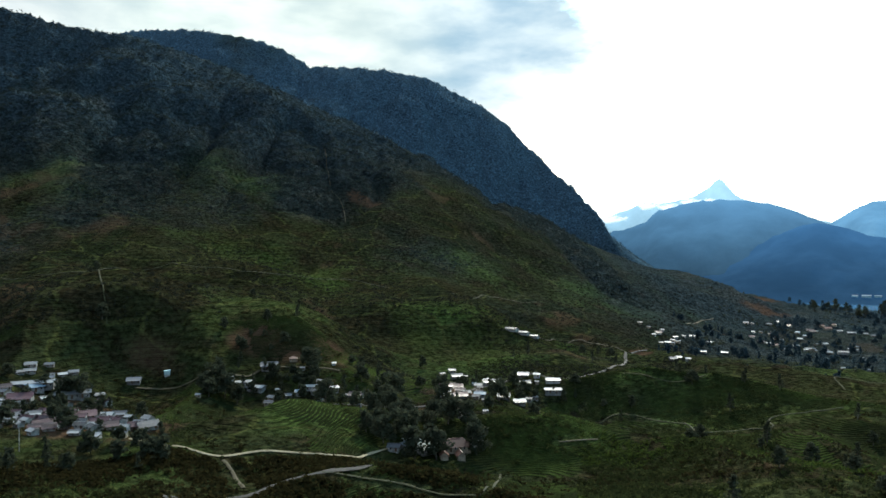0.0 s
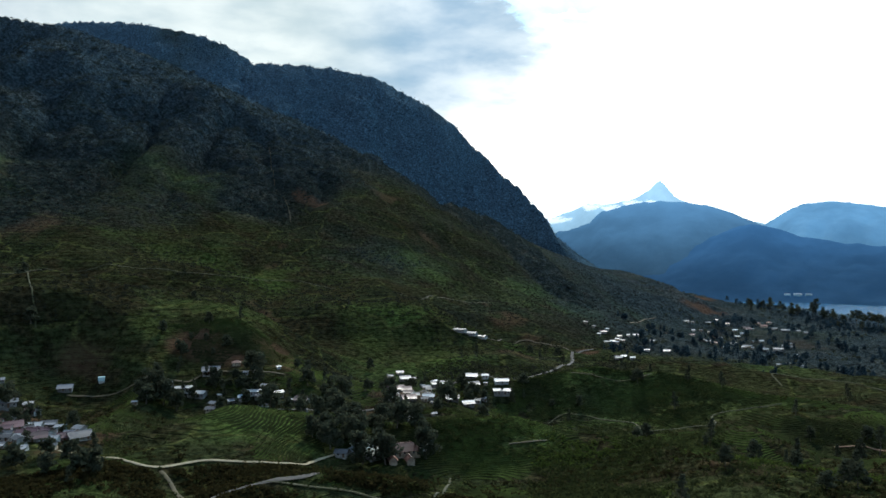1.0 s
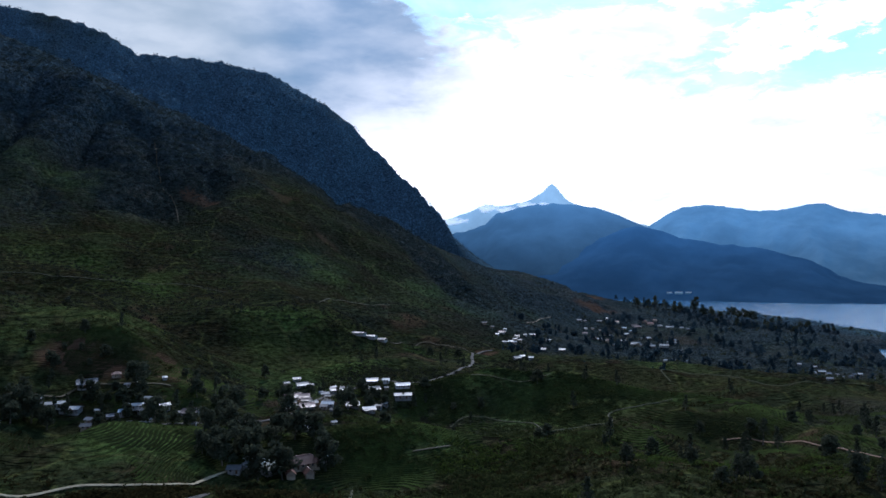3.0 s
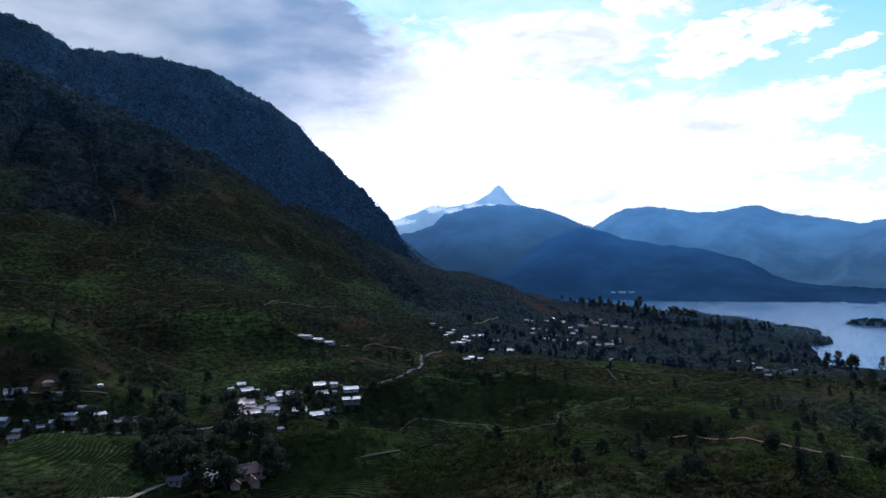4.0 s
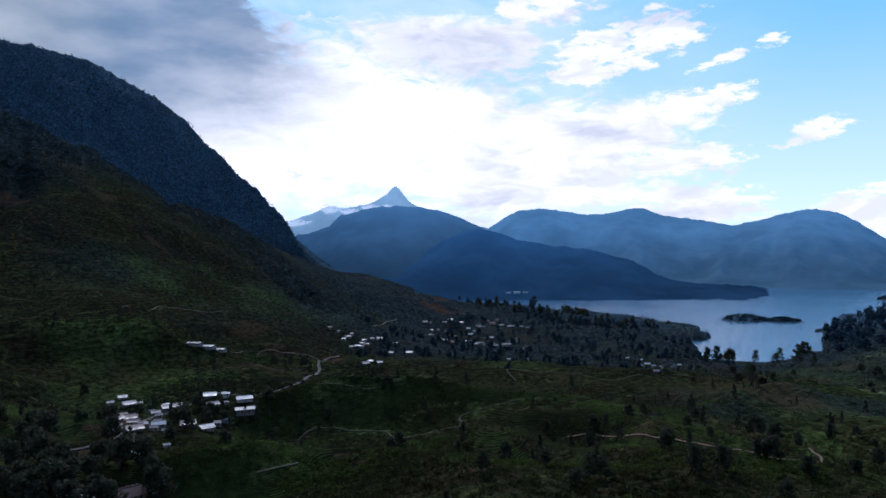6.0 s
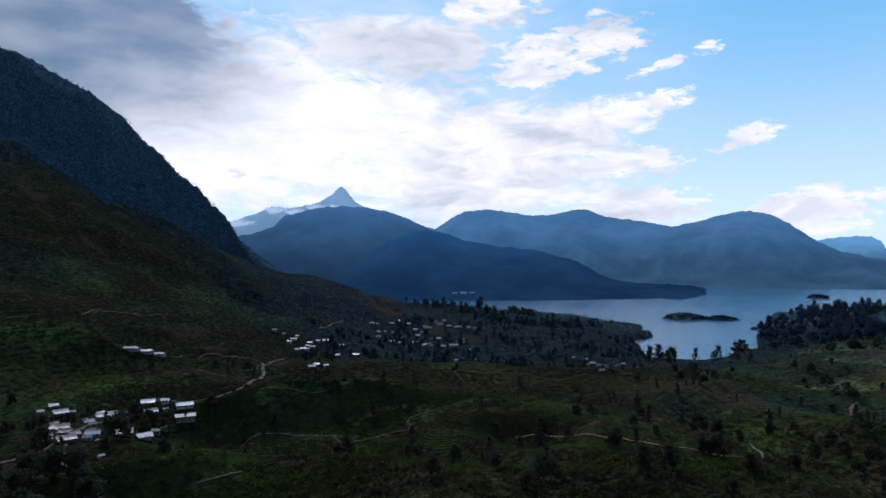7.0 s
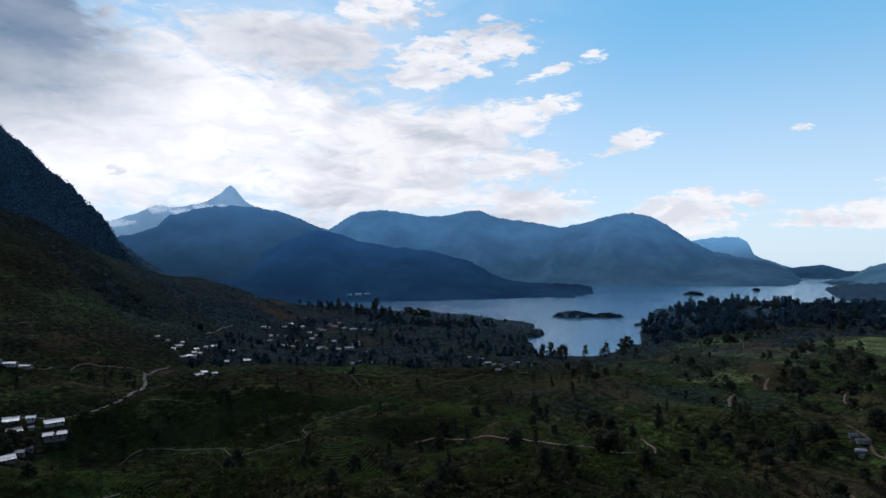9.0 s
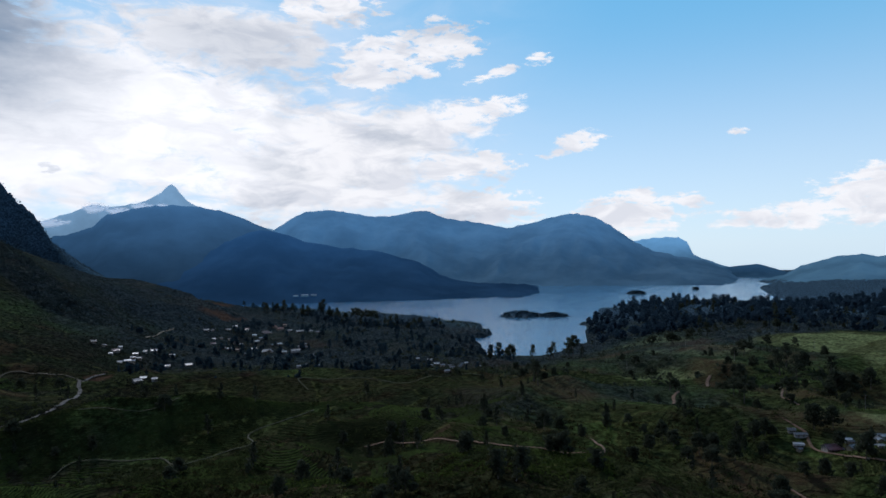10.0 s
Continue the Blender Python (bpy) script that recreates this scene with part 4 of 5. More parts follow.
# ---- trees ----
def tree_shape(kind, rng):
    """Paths and radii of a tree's limbs, and the centres and spreads of its leaf clumps."""
    limbs, centres, spreads = [], [], []
    if kind == "broad":
        h, bole = 12.0, 2.6
    elif kind == "umbrella":
        h, bole = 16.0, 6.5
    elif kind == "tall":
        h, bole = 22.0, 6.5
    else:
        h, bole = 15.0, 2.5
    lean = Vector((rng.uniform(-0.06, 0.06) * h, rng.uniform(-0.06, 0.06) * h, 0))
    trunk = [Vector((0, 0, -0.6)), Vector((0, 0, bole * 0.5)) + 0.3 * lean, Vector((0, 0, bole)) + 0.6 * lean, Vector((0, 0, h * 0.9)) + lean]
    r = 0.028 * h
    limbs.append((trunk, [r, r * 0.75, r * 0.6, r * 0.15]))
    n = {"broad": 9, "umbrella": 8, "tall": 12, "cone": 16}[kind]
    for k in range(n):
        f = k / (n - 1)
        a = 2.4 * k + rng.uniform(-0.5, 0.5)
        if kind == "broad":
            z0, reach, rise, spread = bole + f * 4.8, 3.8 * (1 - 0.5 * f), 0.8 + 2.8 * f, 2.1
        elif kind == "umbrella":
            z0, reach, rise, spread = bole + f * 4.5, 6.0 - 2.0 * f, 1.8 + 1.0 * f, 2.3
        elif kind == "tall":
            z0, reach, rise, spread = bole + f * 12.0, 4.6 - 2.8 * f, 1.6, 2.1
        else:
            z0, reach, rise, spread = bole + f * 11.0, 2.7 * (1 - 0.85 * f), 0.3, 1.25 - 0.55 * f
        z0, base = z0, Vector((0, 0, z0)) + lean * min(1.0, z0 / h)
        tip = base + Vector((reach * math.cos(a), reach * math.sin(a), rise))
        limbs.append(([base, base.lerp(tip, 0.5) + Vector((0, 0, -0.2)), tip], [r * 0.4, r * 0.25, r * 0.08]))
        for f2 in (0.7, 1.05) if kind != "cone" else (0.55, 1.0):
            c = base.lerp(tip, f2) + Vector((rng.uniform(-0.6, 0.6), rng.uniform(-0.6, 0.6), rng.uniform(-0.2, 0.5)))
            centres.append(c[:])
            s = spread * rng.uniform(0.75, 1.25)
            spreads.append((s, s, s * (0.45 if kind == "umbrella" else 0.75)))
    top = trunk[-1]
    centres.append(top[:])
    spreads.append((1.4, 1.4, 1.3) if kind != "cone" else (0.6, 0.6, 1.4))
    return limbs, centres, spreads


LEAVES = {"broad": (820, 0.52), "umbrella": (800, 0.6), "tall": (760, 0.48), "cone": (700, 0.40)}


def tree(kind, seed, mat, label, group):
    """A tree that stands at the origin: trunk with limbs, and a crown of leaf sprays."""
    rng = np.random.RandomState(seed)
    name = {"broad": "broadleaf_tree", "umbrella": "umbrella_tree", "tall": "gum_tree", "cone": "conical_tree"}[kind]
    thing = tagged(new(name), label, "tree", group)
    limbs, centres, spreads = tree_shape(kind, rng)
    bm = bmesh.new()
    for path, radii in limbs:
        tube(bm, path, radii, 6)
    part("trunk", bm, M_BARK, thing)
    verts, faces = leaf_quads(rng, centres, spreads, LEAVES[kind][0], LEAVES[kind][1])
    part_from("crown", verts, faces, mat, thing)
    return thing


def stand(x, y, turn=0.0, size=1.0, wide=1.0, sink=0.0):
    return Matrix.Translation((x, y, surface(x, y) - sink)) @ Matrix.Rotation(radians(turn), 4, "Z") @ Matrix.Diagonal((size * wide, size * wide, size, 1))


def plant(protos, places):
    """Places: x, y, turn, size, wide. The first of each prototype moves to its place, the others are copies."""
    for k, proto in enumerate(protos):
        mine = places[k::len(protos)]
        for p in mine[1:]:
            copy_thing(proto, stand(*p))
        if mine:
            proto.matrix_basis = stand(*mine[0])


def joined_wood(name, label, category, kinds, places, mat, thin=1.0):
    """Woods that nobody could count: many trees in one mesh."""
    verts, faces, total = [], [], 0
    shapes = []
    for k, kind in enumerate(kinds):
        rng = np.random.RandomState(70 + k)
        limbs, centres, spreads = tree_shape(kind, rng)
        bm = bmesh.new()
        tube(bm, *limbs[0], 4)
        bm.verts.index_update()
        wood = np.array([v.co[:] for v in bm.verts])
        quads = np.array([[v.index for v in f.verts] for f in bm.faces if len(f.verts) == 4])
        bm.free()
        lv, lf = leaf_quads(rng, centres, spreads, int(LEAVES[kind][0] * thin), LEAVES[kind][1] / thin ** 0.5)
        shapes.append((np.concatenate([wood, lv]), np.concatenate([quads, lf + len(wood)])))
    ground = relief(np.array([p[0] for p in places], float), np.array([p[1] for p in places], float))[0]
    for k, (x, y, turn, size, wide) in enumerate(places):
        v, f = shapes[k % len(shapes)]
        c, s = math.cos(radians(turn)), math.sin(radians(turn))
        w = v * (size * wide, size * wide, size)
        verts.append(np.stack([x + c * w[:, 0] - s * w[:, 1], y + s * w[:, 0] + c * w[:, 1], ground[k] + w[:, 2]], 1))
        faces.append(f + total)
        total += len(v)
    tagged(new(name, mesh_from(name, np.concatenate(verts), np.concatenate(faces), mat, False)), label, category, kind="stuff")


def scatter(rng, n, box_, test=None):
    """Random places in a sector: azimuth and distance ranges."""
    a0, a1, d0, d1 = box_
    out = []
    while len(out) < n:
        a, d = radians(rng.uniform(a0, a1)), math.sqrt(rng.uniform(d0 * d0, d1 * d1))
        x, y = d * math.sin(a), d * math.cos(a)
        if test is None or test(x, y):
            out.append((x, y))
    return out


def on_land(x, y):
    return land(np.array([x]), np.array([y]))[0] > 2.5


def on_tea(x, y):
    """On land, off the fields with the painted patch of sun."""
    return on_land(x, y) and sun_patch(np.array([x]), np.array([y]))[0] < 0.25


def with_size(rng, places, lo, hi):
    return [(x, y, rng.uniform(0, 360), rng.uniform(lo, hi), rng.uniform(0.8, 1.2)) for x, y in places]


# ---- houses ----
def house(name, label, w, d, h, rise, roof, wall, group, hipped=False, doors=1, panes=3, porch=False):
    """A low house: its front looks to -y; rise is the roof's height."""
    thing = tagged(new(name), label, "house", group)
    bm = bmesh.new()
    box(bm, -w / 2, w / 2, -d / 2, d / 2, -1.5, h)
    if not hipped:
        for x in (-w / 2, w / 2):
            s = 0.1 if x < 0 else -0.1
            a = [bm.verts.new((x + e, y, z)) for e in (0, s) for y, z in ((-d / 2, h), (d / 2, h), (0, h + rise))]
            bm.faces.new(a[:3]), bm.faces.new(a[3:][::-1])
            for i in range(3):
                j = (i + 1) % 3
                bm.faces.new((a[i], a[j], a[3 + j], a[3 + i]))
    part("wall", bm, wall, thing)
    over, t = 0.75, 0.09
    for side in (-1, 1):
        bm = bmesh.new()
        eave_y, eave_z = side * (d / 2 + over), h - over * rise / (d / 2)
        inset = d * 0.45 if hipped else 0.0
        low = [(-w / 2 - over, eave_y, eave_z), (w / 2 + over, eave_y, eave_z)]
        top = [(w / 2 + over - inset, 0, h + rise), (-w / 2 - over + inset, 0, h + rise)]
        under = [bm.verts.new(p) for p in low + top]
        upper = [bm.verts.new((p[0], p[1], p[2] + t)) for p in low + top]
        bm.faces.new(under), bm.faces.new(upper[::-1])
        for i in range(4):
            j = (i + 1) % 4
            bm.faces.new((under[i], under[j], upper[j], upper[i]))
        bmesh.ops.recalc_face_normals(bm, faces=bm.faces)
        part("roof_sheet", bm, roof, thing)
    if hipped:
        for side in (-1, 1):
            bm = bmesh.new()
            x0, x1 = side * (w / 2 + over), side * (w / 2 + over - d * 0.45)
            z0 = h - over * rise / (d / 2)
            pts = [(x0, -d / 2 - over, z0), (x0, d / 2 + over, z0), (x1, 0, h + rise)]
            a, b = [bm.verts.new(p) for p in pts], [bm.verts.new((p[0], p[1], p[2] + t)) for p in pts]
            bm.faces.new(a), bm.faces.new(b[::-1])
            for i in range(3):
                j = (i + 1) % 3
                bm.faces.new((a[i], a[j], b[j], b[i]))
            bmesh.ops.recalc_face_normals(bm, faces=bm.faces)
            part("roof_end", bm, roof, thing)
    bm = bmesh.new()
    box(bm, -w / 2 - over + (d * 0.45 if hipped else 0), w / 2 + over - (d * 0.45 if hipped else 0), -0.15, 0.15, h + rise + 0.03, h + rise + 0.16)
    part("ridge_cap", bm, roof, thing)
    if porch:
        bm = bmesh.new()
        y0, y1, z0, z1 = -d / 2 + 0.1, -d / 2 - 2.6, h + 0.05, h - 0.75
        low = [bm.verts.new(p) for p in ((-w / 2 - 0.4, y0, z0), (w / 2 + 0.4, y0, z0), (w / 2 + 0.4, y1, z1), (-w / 2 - 0.4, y1, z1))]
        top = [bm.verts.new((v.co.x, v.co.y, v.co.z + 0.08)) for v in low]
        bm.faces.new(low), bm.faces.new(top[::-1])
        for i in range(4):
            j = (i + 1) % 4
            bm.faces.new((low[i], low[j], top[j], top[i]))
        bmesh.ops.recalc_face_normals(bm, faces=bm.faces)
        part("porch_roof", bm, roof, thing)
        for k in range(3):
            bm = bmesh.new()
            x = -w / 2 + 0.2 + k * (w - 0.4) / 2
            box(bm, x - 0.08, x + 0.08, -d / 2 - 2.45, -d / 2 - 2.3, -1.2, h - 0.7)
            part("porch_post", bm, M_DOOR, thing)
    slots = panes + doors
    for k in range(slots):
        x = -w / 2 + w * (k + 0.5) / slots
        bm = bmesh.new()
        if k % 2 == 1 and doors:
            box(bm, x - 0.45, x + 0.45, -d / 2 - 0.05, -d / 2 + 0.05, 0.0, 2.0)
            part("door", bm, M_DOOR, thing)
        else:
            box(bm, x - 0.5, x + 0.5, -d / 2 - 0.04, -d / 2 + 0.05, 0.9, 2.0)
            frame_ = part("window", bm, M_FRAME, thing)
            bm = bmesh.new()
            box(bm, x - 0.42, x + 0.42, -d / 2 - 0.06, -d / 2 - 0.035, 0.98, 1.92)
            part("pane", bm, M_PANE, frame_)
    return thing


def settle(protos, places, lift=0.0):
    """Places: x, y, which prototype, turn, size."""
    for k, proto in enumerate(protos):
        mine = [p for p in places if p[2] == k]
        for n_, (x, y, _, turn, size) in enumerate(mine[::-1]):
            m = Matrix.Translation((x, y, surface(x, y) + 0.25 + lift)) @ Matrix.Rotation(radians(turn), 4, "Z") @ Matrix.Diagonal((size, size, size, 1))
            if n_ < len(mine) - 1:
                copy_thing(proto, m)
            else:
                proto.matrix_basis = m
        if not mine:
            for o in (*proto.children_recursive, proto):
                bpy.data.objects.remove(o)


def strip(name, label, points, width, mat, category="path"):
    """A road or path laid on the ground along a smooth line."""
    pts = [Vector((x, y, 0)) for x, y in points]
    line = []
    for k in range(len(pts) - 1):
        p0, p1, p2, p3 = pts[max(k - 1, 0)], pts[k], pts[k + 1], pts[min(k + 2, len(pts) - 1)]
        n_ = max(3, int((p2 - p1).length / 2.5))
        for i in range(n_ + (k == len(pts) - 2)):
            s = i / n_
            line.append(0.5 * (2 * p1 + (p2 - p0) * s + (2 * p0 - 5 * p1 + 4 * p2 - p3) * s * s + (3 * p1 - p0 - 3 * p2 + p3) * s ** 3))
    rows = []
    for k, p in enumerate(line):
        q = line[min(k + 1, len(line) - 1)] - line[max(k - 1, 0)]
        side = Vector((q.y, -q.x, 0)).normalized()
        w = width * (1 + 0.25 * noise.noise(Vector((p.x * 0.12, p.y * 0.12, 1))))
        rows.append([p + side * w * f for f in (-0.5, -0.25, 0.25, 0.5)])
    flat = np.array([[v.x, v.y] for r in rows for v in r])
    z = relief(flat[:, 0], flat[:, 1])[0].reshape(-1, 4)
    z = np.maximum(z, z.mean(1)[:, None]) + np.array([0.25, 0.5, 0.5, 0.25])
    verts = np.column_stack([flat, z.ravel()])
    me = mesh_from(name, verts, grid_faces(len(rows), 4), mat)
    tagged(new(name, me), label, category, kind="structure")


# ---- roads and paths ----
strip("road_1", "narrow grey asphalt road leading to the bungalow", [(-82, 203)] + ROAD_LOW[:-1] + [(-22, 262)], 2.5, M_ROAD, "road")
strip("road_3", "narrow grey asphalt road climbing through the village", [(-62, 358), (-37, 367)] + ROAD_MID + [(80, 464)] + ROAD_HIGH, 2.4, M_ROAD, "road")
strip("lane_1", "short pale lane between the village houses", SIDE_LANE, 1.5, M_EARTH, "lane")
strip("lane_2", "thin earth lane climbing towards the far town", TOWN_LANE, 2.0, M_EARTH, "lane")
strip("road_2", "pale concrete lane below the tea knoll", LANE, 1.6, M_LANE, "lane")
strip("path_1", "earth footpath down through the tea", FOOTPATH, 1.4, M_EARTH)
strip("path_2", "pale track along the slope by long sheds", BENCH + [(160, 606)], 1.3, M_EARTH)
strip("path_3", "winding earth path round the tea knoll", KNOLL_PATH, 0.9, M_EARTH)
strip("path_15", "grassy path along the foot of the tea", FRONT_PATH, 1.0, M_GRASSY)
strip("path_16", "pale path along the crest of the tea knoll", RIDGE_PATH, 0.7, M_GRASSY)
strip("cascade", "thin pale cascade down the forested mountain", CASCADE, 1.0, M_EARTH, "waterfall")
strip("path_4", "winding earth path between tea blocks", TEA_PATH, 0.9, M_GRASSY)
strip("path_5", "earth track over the far knoll", FAR_TRACK, 1.0, M_GRASSY)
strip("path_6", "red clay track through scrub and trees", CLAY_NEAR, 1.1, M_CLAY)
strip("path_7", "red clay track on the hillside", CLAY_A, 2.2, M_CLAY)
strip("path_8", "red clay track on the knoll", CLAY_B, 2.4, M_CLAY)
strip("path_9", "orange clay road by the small hamlet", CLAY_ROAD, 1.7, M_CLAY)
strip("path_17", "orange clay track over the rise behind the hamlet", CLAY_UP, 1.4, M_CLAY)
strip("path_10", "red clay track at the field edge", CLAY_EDGE, 1.8, M_CLAY)
strip("path_11", "steep stepped path up the tea slope", STAIR, 0.8, M_GRASSY)
strip("path_12", "contour track across the mountain foot", CONTOUR, 1.1, M_GRASSY)
strip("path_13", "contour track on the tea slope", SLOPE, 1.2, M_GRASSY)
strip("path_14", "earth lane behind the row of cottages", BACK_LANE, 1.5, M_EARTH)

# ---- villages ----
V = "village houses"
HOUSES = [
    house("cottage", "low white-walled cottage under pale zinc roofing", 8, 5.0, 2.5, 1.0, M_ZINC, M_WHITE, V, porch=True),
    house("cottage", "low white-walled cottage under rusty maroon roofing", 9, 5.6, 2.5, 1.3, M_RUST, M_WHITE, V, porch=True),
    house("cottage", "low white-walled cottage under dark grey roofing", 8.5, 5.2, 2.5, 1.2, M_SLATE, M_WHITE, V, porch=True),
    house("hall", "long white hall with a light zinc roof", 14, 6.5, 3.0, 1.3, M_ZINC, M_WHITE, V, panes=5, porch=True),
    house("cottage", "small teal-painted cottage with zinc roofing", 6.5, 5, 2.5, 1.1, M_ZINC, M_TEAL, V, panes=2),
    house("cottage", "cream cottage with a red tiled hip roof", 9, 7, 2.8, 2.0, M_TILE, M_CREAM, V, hipped=True),
    house("cottage", "small white cottage with pale blue roofing", 7, 5.5, 2.4, 1.1, M_BLUEROOF, M_WHITE, V, panes=2),
    house("line_house", "long row of white labourers' rooms, zinc roof", 22, 5.4, 2.8, 0.9, M_ZINC, M_WHITE, V, doors=3, panes=6),
    house("hut", "small whitewashed hut with a zinc roof", 4.2, 4, 2.3, 0.8, M_ZINC, M_WHITE, V, panes=1),
    house("line_house", "long row of white labourers' rooms, dark roof", 16, 5.4, 2.8, 1.1, M_SLATE, M_WHITE, V, doors=2, panes=5),
    house("row_house", "row of white rooms under low pale zinc roofing", 11, 6, 2.5, 1.0, M_ZINC, M_WHITE, V, doors=2, panes=3),
    house("hut", "small plank-and-plaster hut with a dark roof", 4.4, 4, 2.2, 0.9, M_SLATE, M_CREAM, V, panes=1),
    house("hall", "long cream hall with a red tiled roof", 13, 8, 3.0, 2.0, M_TILE, M_CREAM, V, panes=4),
]
rng = np.random.RandomState(5)
homes = []
for rows in (LEFT_UPPER, LEFT_LOWER, MIDDLE, CENTRE, FARTHER, TOWN, TOWN_EAST, SHORE_HOMES, HAMLET):
    for x, y, k, size in rows:
        toward = math.degrees(math.atan2(-x, y)) * 0.6
        size = 0.82 * (min(size, 0.95) if rows in (TOWN, TOWN_EAST, FARTHER, SHORE_HOMES) else size)
        homes.append((x, y, k, toward + rng.uniform(-22, 22) + (12 if rows is LEFT_UPPER else 0), size))
# small dark huts squeezed between the others
for cx, cy, rx, ry, n_ in ((-160, 288, 34, 20, 80), (-195, 345, 22, 24, 18), (-80, 380, 28, 12, 8), (12, 430, 18, 36, 12), (470, 930, 60, 80, 20), (255, 768, 40, 24, 6), (545, 605, 26, 30, 5), (410, 165, 14, 14, 5)):
    for _ in range(n_):
        x, y = cx + rng.uniform(-rx, rx), cy + rng.uniform(-ry, ry)
        if min(math.hypot(x - h_[0], y - h_[1]) for h_ in homes) > 4.8:
            homes.append((x, y, int(rng.choice([11, 1, 8, 1, 11])), rng.uniform(-40, 40), rng.uniform(0.7, 0.95)))
settle(HOUSES, homes)
sheds = [house("shed", "long open-sided shed with pale zinc roof", 17, 8, 2.8, 1.2, M_ZINC, M_WHITE, "estate sheds", panes=4)]
settle(sheds, [(x, y, k, -37, 0.62) for x, y, k in SHEDS])
bungalow = [house("bungalow", "old estate bungalow with weathered red tiled roof", 13, 8, 2.6, 2.6, M_TILE, M_CREAM, "estate bungalow", hipped=True, panes=5),
            house("bungalow_wing", "white wing with a mossy green-grey hipped roof", 11, 7, 2.5, 2.1, M_MOSS, M_WHITE, "estate bungalow", panes=3, hipped=True),
            house("outhouse", "small grey outhouse under zinc roofing", 5, 4, 2.3, 1.0, M_SLATE, M_WHITE, "estate bungalow", panes=1),
            house("bungalow_porch", "cream gabled porch wing under red tiles", 5.5, 4.5, 2.6, 2.0, M_TILE, M_CREAM, "estate bungalow", panes=2)]
ESTATE_PLAN = [(5, 299, 0, 14), (-7, 296, 1, 40), (-21, 294, 2, -10), (7, 292, 3, 104), (0, 291, 3, 96), (-12, 302, 1, -50), (-17, 297, 2, 60), (14, 303, 2, 20)]
settle(bungalow, [(x, y, k, turn, 0.7 if k == 3 else 0.9) for x, y, k, turn in ESTATE_PLAN])


def water_tank(x, y):
    thing = tagged(new("water_tank"), "pale cyan square water tank on the tea slope", "tank")
    bm = bmesh.new()
    box(bm, -1.6, 1.6, -1.6, 1.6, 0.3, 2.4, 0.12)
    part("tank_body", bm, M_TANK, thing)
    bm = bmesh.new()
    box(bm, -1.75, 1.75, -1.75, 1.75, 2.4, 2.6, 0.04)
    part("lid", bm, M_TANK, thing)
    bm = bmesh.new()
    box(bm, -1.4, 1.4, -1.4, 1.4, -1.0, 0.3)
    part("plinth", bm, M_WHITE, thing)
    thing.matrix_basis = stand(x, y, 20)


water_tank(*TANK[0][:2])

# ---- trees ----
rng = np.random.RandomState(9)
broad = [tree("broad", k, M_LEAF, "dark green broadleaf tree standing among tea", "scattered trees") for k in (1, 2, 3)]
cones = [tree("cone", k, M_LEAF, "slim dark conical tree standing in tea", "scattered trees") for k in (11, 12)]
gums = [tree("tall", k, M_LEAF, "tall dark gum tree with an open crown", "shore trees") for k in (21, 22, 23)]
shades = [tree("umbrella", k, M_LEAF, "flat-topped umbrella tree on a bare tall stem", "shore trees") for k in (31, 32)]
spots = scatter(rng, 46, (24, 70, 225, 420), on_tea) + scatter(rng, 56, (38, 72, 330, 760), on_tea) + scatter(rng, 24, (-33, 24, 300, 620), on_land)
plant(broad, with_size(rng, spots, 0.4, 0.85))
plant(cones, with_size(rng, scatter(rng, 60, (22, 72, 225, 560), on_tea) + scatter(rng, 16, (-8, 24, 330, 640), on_land), 0.4, 0.75))
grove = [(-14, 313), (-22, 318), (-8, 318), (-30, 312), (2, 320), (-18, 327), (-26, 330), (10, 318), (-4, 329), (14, 310), (-118, 375), (-124, 380), (-111, 374), (-128, 372), (-34, 305), (-17, 306), (-12, 288), (-3, 289), (14, 296), (-26, 299), (-6, 333), (-34, 326)]
grove += [(-192, 352), (-186, 356), (-168, 330), (-196, 268), (-150, 345)] + scatter(rng, 8, (-14, 8, 350, 420), on_land)
village_trees = [tree("broad", k, M_LEAF, "dense dark broadleaf tree shading village houses", "village trees") for k in (4, 5)]
plant(village_trees, with_size(rng, grove, 0.7, 1.15))


# ---- poles, and buildings across the lake ----
def utility_pole():
    thing = tagged(new("utility_pole"), "weathered pale utility pole with a crossarm, among trees", "pole", "utility poles")
    bm = bmesh.new()
    tube(bm, [Vector((0, 0, -1.0)), Vector((0.02, 0, 4.5)), Vector((0.05, 0, 9.5))], [0.17, 0.14, 0.11], 8)
    part("post", bm, M_POLE, thing)
    bm = bmesh.new()
    box(bm, -1.0, 1.1, -0.06, 0.06, 8.6, 8.75, 0.01)
    part("crossarm", bm, M_DOOR, thing)
    for x in (-0.9, 0.0, 1.0):
        bm = bmesh.new()
        tube(bm, [Vector((x, 0, 8.75)), Vector((x, 0, 8.85)), Vector((x, 0, 8.98))], [0.05, 0.08, 0.03], 6)
        part("insulator", bm, M_WHITE, thing)
    return thing


